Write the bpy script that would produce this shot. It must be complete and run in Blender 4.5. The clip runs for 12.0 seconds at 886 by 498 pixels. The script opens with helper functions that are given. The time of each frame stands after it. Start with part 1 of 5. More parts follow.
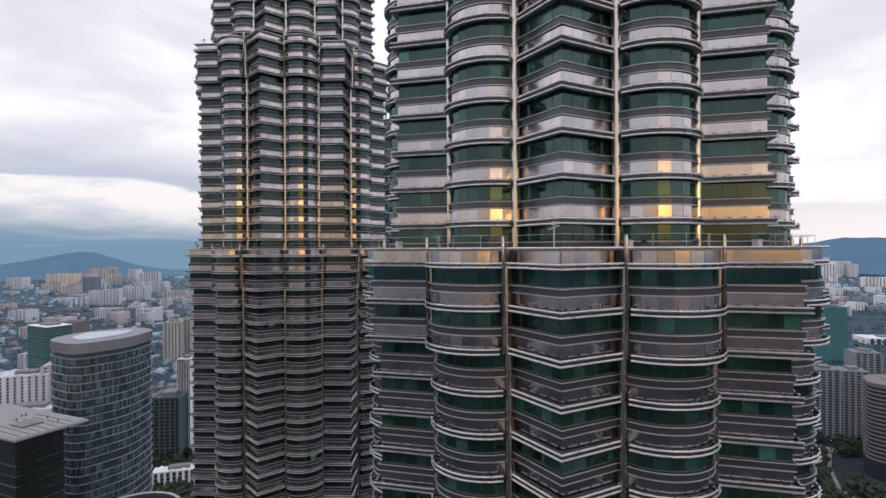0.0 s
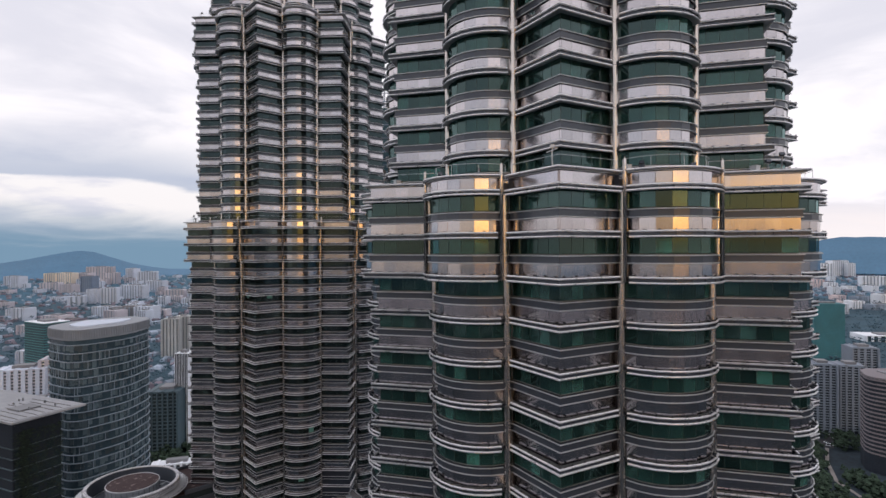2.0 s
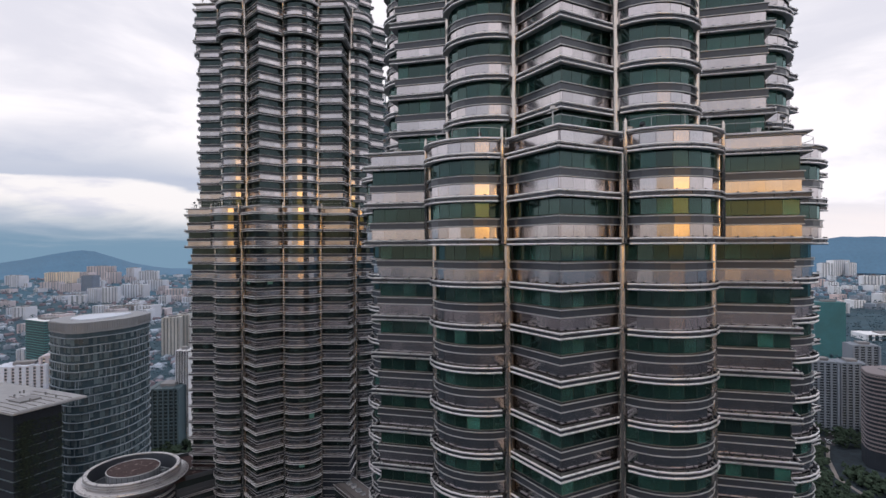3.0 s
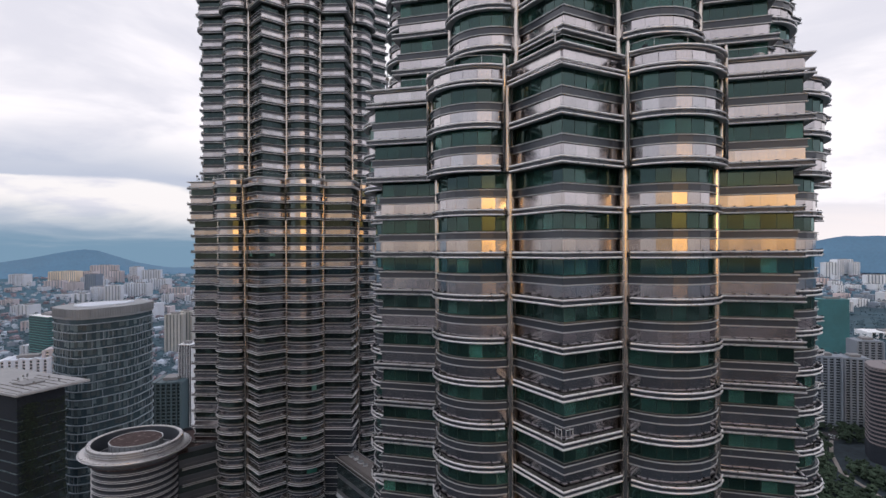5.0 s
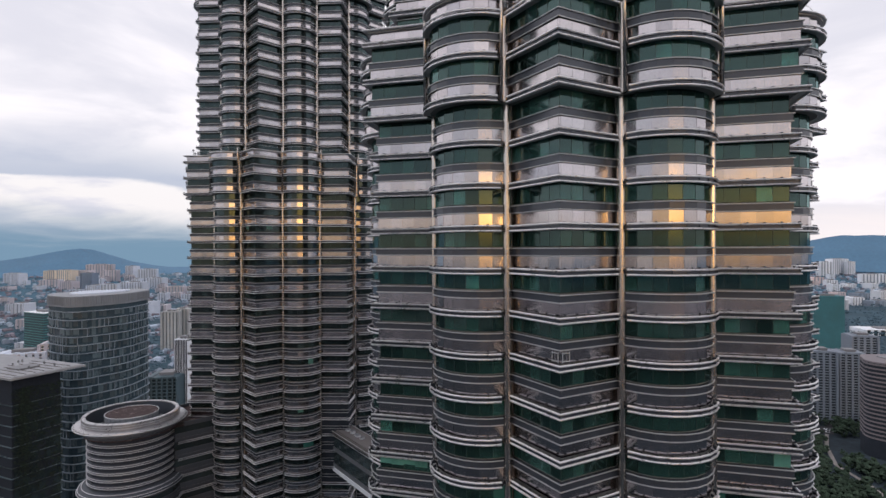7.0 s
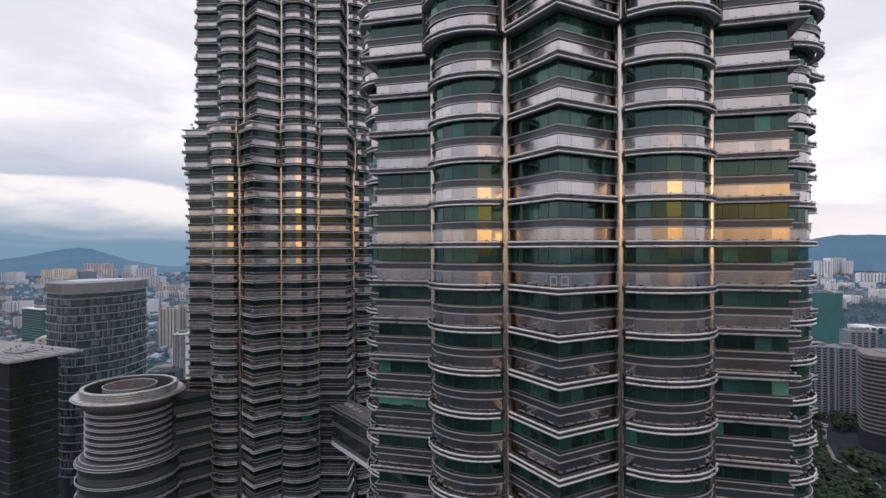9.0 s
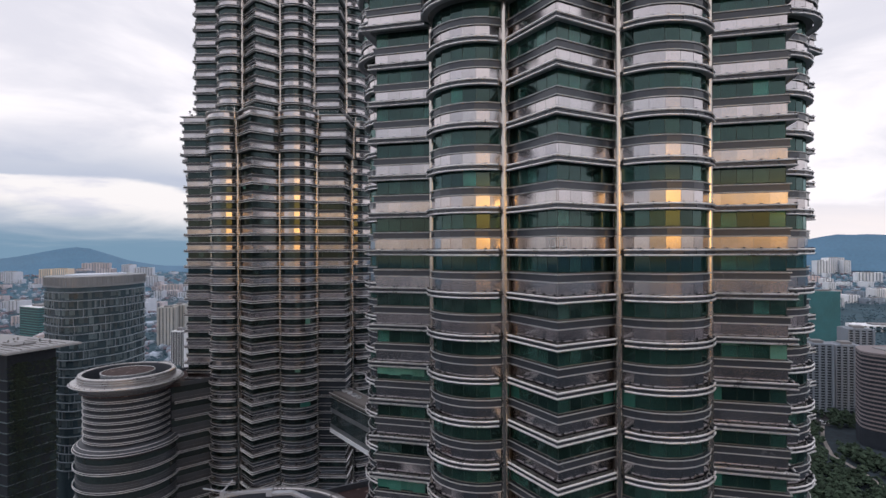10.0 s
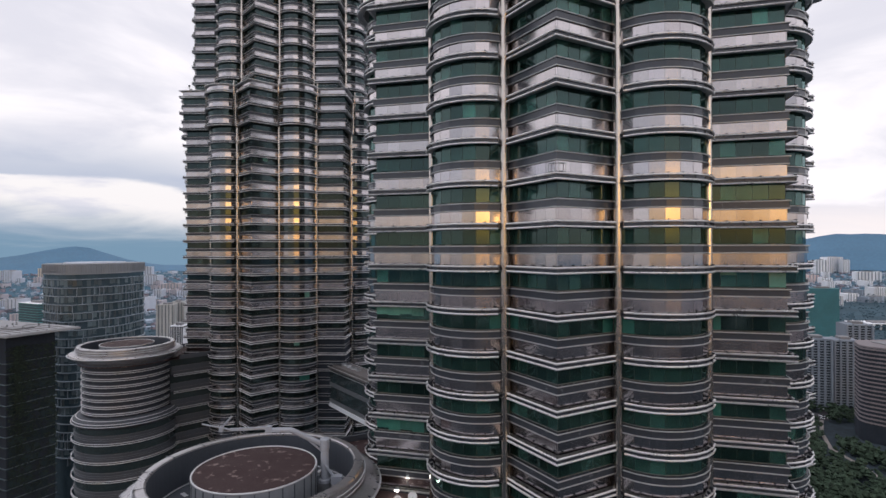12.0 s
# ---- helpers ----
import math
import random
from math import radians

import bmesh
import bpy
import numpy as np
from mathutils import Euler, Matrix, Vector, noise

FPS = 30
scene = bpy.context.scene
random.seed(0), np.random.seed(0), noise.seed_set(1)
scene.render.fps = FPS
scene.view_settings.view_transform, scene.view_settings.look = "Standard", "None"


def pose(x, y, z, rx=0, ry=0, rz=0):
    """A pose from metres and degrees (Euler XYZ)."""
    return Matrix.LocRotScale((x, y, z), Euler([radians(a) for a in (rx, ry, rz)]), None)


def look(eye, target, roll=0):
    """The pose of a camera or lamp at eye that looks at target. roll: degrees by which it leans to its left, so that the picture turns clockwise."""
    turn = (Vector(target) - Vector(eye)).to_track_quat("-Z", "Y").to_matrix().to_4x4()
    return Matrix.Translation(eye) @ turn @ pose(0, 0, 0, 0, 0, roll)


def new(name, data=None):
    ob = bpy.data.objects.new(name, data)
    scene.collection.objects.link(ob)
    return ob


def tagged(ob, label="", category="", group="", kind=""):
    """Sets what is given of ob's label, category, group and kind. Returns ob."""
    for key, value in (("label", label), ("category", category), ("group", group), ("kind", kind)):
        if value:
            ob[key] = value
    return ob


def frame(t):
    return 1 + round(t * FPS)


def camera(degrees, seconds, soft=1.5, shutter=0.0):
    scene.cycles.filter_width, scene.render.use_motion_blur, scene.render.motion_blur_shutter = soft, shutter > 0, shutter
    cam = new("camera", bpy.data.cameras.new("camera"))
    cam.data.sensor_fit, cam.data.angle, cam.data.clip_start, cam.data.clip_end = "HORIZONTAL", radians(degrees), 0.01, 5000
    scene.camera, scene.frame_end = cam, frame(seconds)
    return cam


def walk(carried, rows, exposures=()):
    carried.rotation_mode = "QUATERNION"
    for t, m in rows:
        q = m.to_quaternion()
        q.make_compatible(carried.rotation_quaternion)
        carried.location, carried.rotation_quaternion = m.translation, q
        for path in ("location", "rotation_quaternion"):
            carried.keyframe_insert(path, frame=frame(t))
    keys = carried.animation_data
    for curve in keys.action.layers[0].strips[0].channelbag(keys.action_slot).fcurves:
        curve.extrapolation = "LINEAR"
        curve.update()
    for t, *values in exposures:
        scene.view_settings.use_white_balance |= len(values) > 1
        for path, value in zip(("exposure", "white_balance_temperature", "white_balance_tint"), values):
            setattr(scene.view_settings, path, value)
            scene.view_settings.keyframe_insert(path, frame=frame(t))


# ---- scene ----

# ================= camera and its walk =================
cam = camera(78.4, 12.0, soft=1.5)
# seconds, x, y, height, yaw, pitch, lean
ROWS = [
    (0.0, 0.0, 0.0, 240.0, 0.456, -0.114, 0.29), (0.5, 0.0, 0.0, 238.3, 0.49, -0.11, 0.29), (1.0, -0.01, 0.0, 236.6, 0.5, -0.1, 0.28),
    (1.5, -0.01, 0.01, 234.9, 0.43, -0.1, 0.28), (2.0, -0.02, 0.01, 233.2, 0.28, -0.09, 0.27), (2.5, -0.02, 0.01, 231.5, 0.27, -0.09, 0.27),
    (3.0, -0.03, 0.02, 229.8, 0.34, -0.08, 0.26), (5.0, -0.05, 0.03, 223.0, 0.585, -0.06, 0.24), (5.5, -0.05, 0.03, 221.37, 0.38, -0.06, 0.24),
    (6.0, -0.05, 0.03, 219.75, 0.24, -0.05, 0.23), (6.5, -0.06, 0.03, 218.12, 0.18, -0.04, 0.23), (7.0, -0.06, 0.04, 216.49, 0.26, -0.04, 0.22),
    (9.0, -0.08, 0.05, 209.98, 0.12, -0.02, 0.2), (9.5, -0.09, 0.05, 208.35, 0.05, -0.01, 0.2), (10.0, -0.09, 0.05, 206.73, -0.03, -0.01, 0.19),
    (10.5, -0.1, 0.05, 205.1, -0.1, 0.0, 0.19), (11.0, -0.1, 0.06, 203.47, -0.15, 0.0, 0.18), (11.5, -0.11, 0.06, 201.85, -0.15, 0.01, 0.18),
    (12.0, -0.11, 0.06, 200.22, -0.1, 0.015, 0.17),
]
walk(cam, [(t, pose(x, y, z, 90 + pitch, lean, yaw)) for t, x, y, z, yaw, pitch, lean in ROWS])

# ================= world, sun =================
SUN_EL, SUN_AZ = radians(3.8), radians(15)   # azimuth: towards the right, seen from straight behind the camera
world = bpy.data.worlds.new("sky")
scene.world = world
world.use_nodes = True
wn, wl = world.node_tree.nodes, world.node_tree.links
for n_ in list(wn):
    wn.remove(n_)
w_out = wn.new("ShaderNodeOutputWorld")
w_bg = wn.new("ShaderNodeBackground")
w_sky = wn.new("ShaderNodeTexSky")
w_sky.sky_type = "NISHITA"
w_sky.sun_disc = False
w_sky.dust_density = 4.0
w_sky.sun_elevation = SUN_EL
w_sky.sun_rotation = math.pi - SUN_AZ
w_bg.inputs["Strength"].default_value = 0.12


def w_math(op, a, b=None, c=None):
    n = wn.new("ShaderNodeMath")
    n.operation = op
    for i, v in enumerate((a, b, c)):
        if v is None:
            continue
        if isinstance(v, (int, float)):
            n.inputs[i].default_value = v
        else:
            wl.new(v, n.inputs[i])
    return n.outputs[0]


def w_range(v, a, b, c=0.0, d=1.0):
    n = wn.new("ShaderNodeMapRange")
    n.interpolation_type = "SMOOTHSTEP"
    n.inputs["From Min"].default_value, n.inputs["From Max"].default_value = a, b
    n.inputs["To Min"].default_value, n.inputs["To Max"].default_value = c, d
    wl.new(v, n.inputs["Value"])
    return n.outputs[0]


def w_mixed(fac, a, b):
    n = wn.new("ShaderNodeMixRGB")
    for v, sock in ((fac, n.inputs["Fac"]), (a, n.inputs["Color1"]), (b, n.inputs["Color2"])):
        if isinstance(v, float):
            sock.default_value = v
        elif isinstance(v, tuple):
            sock.default_value = (*v, 1)
        else:
            wl.new(v, sock)
    return n.outputs[0]


# a cloud layer seen in perspective, above a hazy horizon
w_co = wn.new("ShaderNodeTexCoord")
w_sep = wn.new("ShaderNodeSeparateXYZ")
wl.new(w_co.outputs["Generated"], w_sep.inputs[0])
wx, wy, wz = w_sep.outputs
w_den = w_math("ADD", w_math("MAXIMUM", wz, 0.0), 0.19)
w_vec = wn.new("ShaderNodeCombineXYZ")
wl.new(w_math("DIVIDE", wx, w_den), w_vec.inputs[0])
wl.new(w_math("DIVIDE", wy, w_den), w_vec.inputs[1])
w_noise = wn.new("ShaderNodeTexNoise")
w_noise.inputs["Scale"].default_value = 1.0
w_noise.inputs["Detail"].default_value = 8.0
w_noise.inputs["Roughness"].default_value = 0.53
w_noise.inputs["Distortion"].default_value = 0.6
wl.new(w_vec.outputs[0], w_noise.inputs["Vector"])
def w_bell(v, mid, width):
    d = w_math("DIVIDE", w_math("SUBTRACT", v, mid), width)
    return w_math("EXPONENT", w_math("MULTIPLY", w_math("MULTIPLY", d, d), -1.0))


# a grey cloud base with a bright gap under it towards the left
w_left = w_range(wx, 0.25, -0.1)
w_lump = wn.new("ShaderNodeTexNoise")
w_lump.inputs["Scale"].default_value, w_lump.inputs["Detail"].default_value = 2.6, 7.0
wl.new(w_vec.outputs[0], w_lump.inputs["Vector"])
w_lumps = w_math("SUBTRACT", w_lump.outputs["Fac"], 0.5)
w_fac = w_math("ADD", w_noise.outputs["Fac"], w_math("MULTIPLY", w_left, w_math("ADD", w_math("MULTIPLY", w_bell(wz, 0.10, 0.03), 0.05), w_math("MULTIPLY", w_math("MULTIPLY", w_lumps, 1.1), w_bell(wz, 0.09, 0.06)))))
w_cloud = w_mixed(w_range(w_fac, 0.36, 0.56), (7.1, 7.0, 7.8), w_mixed(w_math("MULTIPLY", w_left, w_range(wz, 0.24, 0.08)), (9.6, 9.2, 9.65), (8.7, 8.35, 8.5)))
# the bank ends in a ragged lower edge
w_edge = w_math("ADD", w_math("ADD", wz, w_math("MULTIPLY", w_lumps, 0.03)), w_math("MULTIPLY", w_math("MAXIMUM", w_math("ADD", wx, 0.50), 0.0), 0.16))
w_bank = w_math("MULTIPLY", w_math("MULTIPLY", w_range(w_edge, 0.107, 0.114), w_range(w_edge, 0.205, 0.112)), w_left)
w_cloud = w_mixed(w_math("MULTIPLY", w_bank, 0.85), w_cloud, (4.3, 4.8, 6.1))
# an unseen duller layer behind the walk, added to dim the steel's reflections
w_cloud = w_mixed(w_math("MULTIPLY", w_math("MULTIPLY", w_range(wy, 0.1, -0.5), w_bell(wz, 0.21, 0.09)), 0.75), w_cloud, (5.1, 5.5, 6.3))
w_side = w_range(wx, 0.15, 0.6)
w_haze = w_mixed(w_range(wy, 0.7, 0.1), w_mixed(w_side, (1.8, 2.9, 4.05), (9.0, 8.3, 8.4)), (6.2, 5.2, 4.4))
w_low = w_mixed(w_range(w_math("ADD", wz, w_math("MULTIPLY", w_math("SUBTRACT", w_noise.outputs["Fac"], 0.5), 0.10)), 0.0, 0.085), w_haze, w_cloud)
# the cloud cover thins out low over the setting sun
w_to_sun = w_math("ADD", w_math("MULTIPLY", wx, math.sin(radians(9))), w_math("MULTIPLY", wy, -math.cos(radians(9))))
w_open = w_math("MULTIPLY", w_range(w_to_sun, 0.60, 0.99), w_range(wz, 0.15, 0.06))
# thin cloud near the sun glows
w_low = w_mixed(w_math("MULTIPLY", w_open, 0.75), w_low, (11.5, 8.8, 5.8))
w_all = w_mixed(w_math("SUBTRACT", 0.92, w_math("MULTIPLY", w_open, 0.60)), w_sky.outputs["Color"], w_low)
wl.new(w_all, w_bg.inputs["Color"])
wl.new(w_bg.outputs["Background"], w_out.inputs["Surface"])

sun_data = bpy.data.lights.new("sun", "SUN")
sun_data.energy, sun_data.angle, sun_data.color = 0.075, radians(5.6), (1.0, 0.54, 0.17)
sun = new("sun", sun_data)
sun_from = Vector((math.sin(SUN_AZ) * math.cos(SUN_EL), -math.cos(SUN_AZ) * math.cos(SUN_EL), math.sin(SUN_EL)))
sun.matrix_world = look(sun_from * 500, (0, 0, 0))


# ================= materials =================
def material(name, color, rough=0.5, metal=0.0, vary=0.15, scale=1.0, bump=0.0, piece=0.0, spec=0.5, tilt=0.0):
    """A surface with variation at two scales; piece: how far single pieces differ in tone, tilt: in their lie."""
    m = bpy.data.materials.new(name)
    m.use_nodes = True
    nt = m.node_tree
    b = nt.nodes["Principled BSDF"]
    b.inputs["Metallic"].default_value = metal
    b.inputs["Specular IOR Level"].default_value = spec
    tc = nt.nodes.new("ShaderNodeNewGeometry")
    n1 = nt.nodes.new("ShaderNodeTexNoise")
    n1.inputs["Scale"].default_value = 0.35 * scale
    n1.inputs["Detail"].default_value = 4
    n2 = nt.nodes.new("ShaderNodeTexNoise")
    n2.inputs["Scale"].default_value = 5.0 * scale
    n2.inputs["Detail"].default_value = 6
    add = nt.nodes.new("ShaderNodeMath")
    add.operation = "ADD"
    rnd = nt.nodes.new("ShaderNodeObjectInfo")
    frac = nt.nodes.new("ShaderNodeMath")
    frac.operation = "ADD"
    fr2 = nt.nodes.new("ShaderNodeMath")
    fr2.operation = "FRACT"
    nt.links.new(tc.outputs["Position"], n1.inputs["Vector"])
    nt.links.new(tc.outputs["Position"], n2.inputs["Vector"])
    nt.links.new(n1.outputs["Fac"], add.inputs[0])
    nt.links.new(n2.outputs["Fac"], add.inputs[1])
    nt.links.new(rnd.outputs["Random"], frac.inputs[0])
    nt.links.new(tc.outputs["Random Per Island"], frac.inputs[1])
    nt.links.new(frac.outputs[0], fr2.inputs[0])
    mr = nt.nodes.new("ShaderNodeMapRange")
    mr.inputs["From Min"].default_value, mr.inputs["From Max"].default_value = 0.6, 1.4
    mr.inputs["To Min"].default_value, mr.inputs["To Max"].default_value = 1 - vary, 1 + vary
    nt.links.new(add.outputs[0], mr.inputs["Value"])
    pr = nt.nodes.new("ShaderNodeMapRange")
    pr.inputs["To Min"].default_value, pr.inputs["To Max"].default_value = 1 - piece, 1 + piece
    nt.links.new(fr2.outputs[0], pr.inputs["Value"])
    mu = nt.nodes.new("ShaderNodeMath")
    mu.operation = "MULTIPLY"
    nt.links.new(mr.outputs[0], mu.inputs[0])
    nt.links.new(pr.outputs[0], mu.inputs[1])
    mx = nt.nodes.new("ShaderNodeVectorMath")
    mx.operation = "SCALE"
    mx.inputs[0].default_value = color
    nt.links.new(mu.outputs[0], mx.inputs["Scale"])
    nt.links.new(mx.outputs["Vector"], b.inputs["Base Color"])
    rr = nt.nodes.new("ShaderNodeMapRange")
    rr.inputs["From Min"].default_value, rr.inputs["From Max"].default_value = 0.6, 1.4
    rr.inputs["To Min"].default_value, rr.inputs["To Max"].default_value = max(rough * 0.8, 0.02), min(rough * 1.2, 1)
    nt.links.new(add.outputs[0], rr.inputs["Value"])
    nt.links.new(rr.outputs[0], b.inputs["Roughness"])
    if tilt:
        wt = nt.nodes.new("ShaderNodeTexWhiteNoise")
        wt.noise_dimensions = "1D"
        nt.links.new(fr2.outputs[0], wt.inputs["W"])
        wave = nt.nodes.new("ShaderNodeTexNoise")
        wave.inputs["Scale"].default_value, wave.inputs["Detail"].default_value = 0.8, 1
        nt.links.new(tc.outputs["Position"], wave.inputs["Vector"])
        last_v = tc.outputs["Normal"]
        for col_, amount in ((wt.outputs["Color"], tilt), (wave.outputs["Color"], tilt)):
            off_ = nt.nodes.new("ShaderNodeVectorMath")
            off_.operation = "SUBTRACT"
            off_.inputs[1].default_value = (0.5, 0.5, 0.5)
            nt.links.new(col_, off_.inputs[0])
            sum_ = nt.nodes.new("ShaderNodeVectorMath")
            sum_.operation = "MULTIPLY_ADD"
            sum_.inputs[1].default_value = (amount, amount, amount)
            nt.links.new(off_.outputs["Vector"], sum_.inputs[0])
            nt.links.new(last_v, sum_.inputs[2])
            last_v = sum_.outputs["Vector"]
        unit = nt.nodes.new("ShaderNodeVectorMath")
        unit.operation = "NORMALIZE"
        nt.links.new(last_v, unit.inputs[0])
        nt.links.new(unit.outputs["Vector"], b.inputs["Normal"])
    elif bump:
        bp = nt.nodes.new("ShaderNodeBump")
        bp.inputs["Strength"].default_value = bump
        bp.inputs["Distance"].default_value = 0.05
        nt.links.new(n2.outputs["Fac"], bp.inputs["Height"])
        nt.links.new(bp.outputs["Normal"], b.inputs["Normal"])
    return m


def glass(name, tint, gloss=0.06, mirror=(0.42, 0.72, 0.64, 1)):
    """Tinted solar glass: part lets the tinted room through, part mirrors."""
    m = bpy.data.materials.new(name)
    m.use_nodes = True
    nt = m.node_tree
    nt.nodes.remove(nt.nodes["Principled BSDF"])
    out = nt.nodes["Material Output"]
    tr = nt.nodes.new("ShaderNodeBsdfTransparent")
    gl = nt.nodes.new("ShaderNodeBsdfGlossy")
    gl.inputs["Roughness"].default_value = gloss
    gl.inputs["Color"].default_value = mirror
    body = nt.nodes.new("ShaderNodeBsdfDiffuse")
    rnd = nt.nodes.new("ShaderNodeObjectInfo")
    geo = nt.nodes.new("ShaderNodeNewGeometry")
    ad = nt.nodes.new("ShaderNodeMath")
    ad.operation = "ADD"
    fr = nt.nodes.new("ShaderNodeMath")
    fr.operation = "FRACT"
    nt.links.new(rnd.outputs["Random"], ad.inputs[0])
    nt.links.new(geo.outputs["Random Per Island"], ad.inputs[1])
    nt.links.new(ad.outputs[0], fr.inputs[0])
    rp = nt.nodes.new("ShaderNodeFloatCurve")
    pts = rp.mapping.curves[0].points
    pts[0].location, pts[1].location = (0.0, 0.10), (1.0, 0.75)
    for at_, v in ((0.5, 0.23), (0.82, 0.33), (0.93, 0.5)):
        pts.new(at_, v)
    rp.mapping.update()
    nt.links.new(fr.outputs[0], rp.inputs["Value"])
    sc = nt.nodes.new("ShaderNodeVectorMath")
    sc.operation = "SCALE"
    sc.inputs[0].default_value = tuple(4 * v for v in tint)
    # the glass tint varies by bay in place of dark empty rooms and pale blinds
    bay_map = nt.nodes.new("ShaderNodeMapping")
    bay_map.inputs["Scale"].default_value = (0.13, 0.13, 0.25)
    nt.links.new(geo.outputs["Position"], bay_map.inputs["Vector"])
    bay_n = nt.nodes.new("ShaderNodeTexNoise")
    bay_n.inputs["Scale"].default_value, bay_n.inputs["Detail"].default_value = 1.0, 2.0
    nt.links.new(bay_map.outputs["Vector"], bay_n.inputs["Vector"])
    bay_r = nt.nodes.new("ShaderNodeMapRange")
    bay_r.inputs["From Min"].default_value, bay_r.inputs["From Max"].default_value = 0.34, 0.68
    bay_r.inputs["To Min"].default_value, bay_r.inputs["To Max"].default_value = 0.55, 1.40
    nt.links.new(bay_n.outputs["Fac"], bay_r.inputs["Value"])
    bay_m = nt.nodes.new("ShaderNodeMath")
    bay_m.operation = "MULTIPLY"
    nt.links.new(rp.outputs[0], bay_m.inputs[0])
    nt.links.new(bay_r.outputs[0], bay_m.inputs[1])
    nt.links.new(bay_m.outputs[0], sc.inputs["Scale"])
    nt.links.new(sc.outputs["Vector"], tr.inputs["Color"])
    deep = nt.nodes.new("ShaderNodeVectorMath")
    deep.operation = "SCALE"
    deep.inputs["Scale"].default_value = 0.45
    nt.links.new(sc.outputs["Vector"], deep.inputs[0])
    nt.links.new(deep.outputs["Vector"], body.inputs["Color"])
    m0 = nt.nodes.new("ShaderNodeMixShader")
    m0.inputs[0].default_value = 0.35
    nt.links.new(tr.outputs[0], m0.inputs[1])
    nt.links.new(body.outputs[0], m0.inputs[2])
    fz = nt.nodes.new("ShaderNodeFresnel")
    fz.inputs["IOR"].default_value = 1.85
    mix = nt.nodes.new("ShaderNodeMixShader")
    nt.links.new(fz.outputs[0], mix.inputs[0])
    nt.links.new(m0.outputs[0], mix.inputs[1])
    nt.links.new(gl.outputs[0], mix.inputs[2])
    nt.links.new(mix.outputs[0], out.inputs["Surface"])
    return m


STEEL = material("brushed_steel_panel", (0.505, 0.48, 0.495), 0.15, 1.0, 0.08, 1.0, 0.0, 0.12, tilt=0.016)
CRANE_PAINT = material("blue_grey_crane_paint", (0.36, 0.39, 0.45), 0.5, 0.1, 0.15, 1.5)
MULLION = material("dark_green_mullion", (0.030, 0.050, 0.046), 0.4, 0.0, 0.2, 0.5)
RAIL = material("pale_satin_rail", (0.58, 0.60, 0.64), 0.38, 0.25, 0.12, 2.0)
JAMB = material("satin_jamb_cladding", (0.46, 0.43, 0.41), 0.4, 0.7, 0.06, 0.4)
TUBE = material("satin_steel_tube", (0.71, 0.71, 0.735), 0.30, 0.7, 0.12, 2.0)
BEAD = material("satin_aluminium_bead", (0.50, 0.51, 0.53), 0.45, 0.45, 0.10, 1.0)
COLUMN = material("steel_column_cladding", (0.60, 0.555, 0.515), 0.21, 1.0, 0.06, 0.4, 0.0, 0.05)
FASCIA = material("dark_fascia_panel", (0.062, 0.072, 0.090), 0.24, 0.25, 0.12, 0.4, spec=0.5)
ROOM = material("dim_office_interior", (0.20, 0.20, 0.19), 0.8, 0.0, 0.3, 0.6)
GREEN_GLASS = glass("green_tinted_glass", (0.098, 0.275, 0.24), 0.06, (0.50, 0.72, 0.71, 1))
# the green glass again for the far tower, greyed by haze in its colour
HAZED_GLASS = glass("hazed_green_glass", (0.10, 0.152, 0.148), 0.06, (0.42, 0.58, 0.61, 1))
DARK_GLASS = material("dark_reflective_glazing", (0.03, 0.045, 0.05), 0.12, 0.0, 0.3, 0.4, 0.0, 0.3, 0.8)
BLIND = material("teal_roller_blind", (0.034, 0.15, 0.125), 0.25, 0.0, 0.15, 2.0, 0.0, 0.2)
PALE_BLIND = material("pale_roller_blind", (0.10, 0.28, 0.23), 0.3, 0.0, 0.15, 2.0, 0.0, 0.2)
CONCRETE = material("weathered_concrete", (0.30, 0.31, 0.33), 0.8, 0.0, 0.25, 0.6, 0.2)
DARK_STEEL = material("dull_grey_cladding", (0.185, 0.20, 0.22), 0.5, 0.4, 0.2, 0.7, 0.05)
ANNEX_STEEL = material("dark_grey_annex_cladding", (0.062, 0.073, 0.092), 0.6, 0.1, 0.25, 0.7, 0.05)
ROOF = material("roof_membrane", (0.13, 0.12, 0.12), 0.85, 0.0, 0.35, 0.5, 0.3)
BROWN_ROOF = material("stained_brown_roof", (0.10, 0.072, 0.065), 0.9, 0.0, 0.55, 1.4, 0.3)
BR = BROWN_ROOF.node_tree
br_n = BR.nodes.new("ShaderNodeTexNoise")
br_n.inputs["Scale"].default_value, br_n.inputs["Detail"].default_value = 1.1, 7
br_g = BR.nodes.new("ShaderNodeNewGeometry")
br_r = BR.nodes.new("ShaderNodeValToRGB")
br_r.color_ramp.elements[0].position, br_r.color_ramp.elements[0].color = 0.60, (0.042, 0.022, 0.024, 1)
br_r.color_ramp.elements[1].position, br_r.color_ramp.elements[1].color = 0.70, (0.22, 0.17, 0.16, 1)
BR.links.new(br_g.outputs["Position"], br_n.inputs["Vector"])
BR.links.new(br_n.outputs["Fac"], br_r.inputs["Fac"])
BR.links.new(br_r.outputs["Color"], BR.nodes["Principled BSDF"].inputs["Base Color"])
ANNEX_RIM = material("pale_satin_roof_rim", (0.40, 0.395, 0.41), 0.30, 0.85, 0.2, 0.8)
MOSS = material("mossy_roof_litter", (0.11, 0.115, 0.06), 0.95, 0.0, 0.5, 2.0, 0.0, 0.5, 0.1)
BLOCK_SCREEN = material("grey_roof_screen", (0.25, 0.27, 0.30), 0.6, 0.1, 0.15, 0.5, 0.0, 0.1)
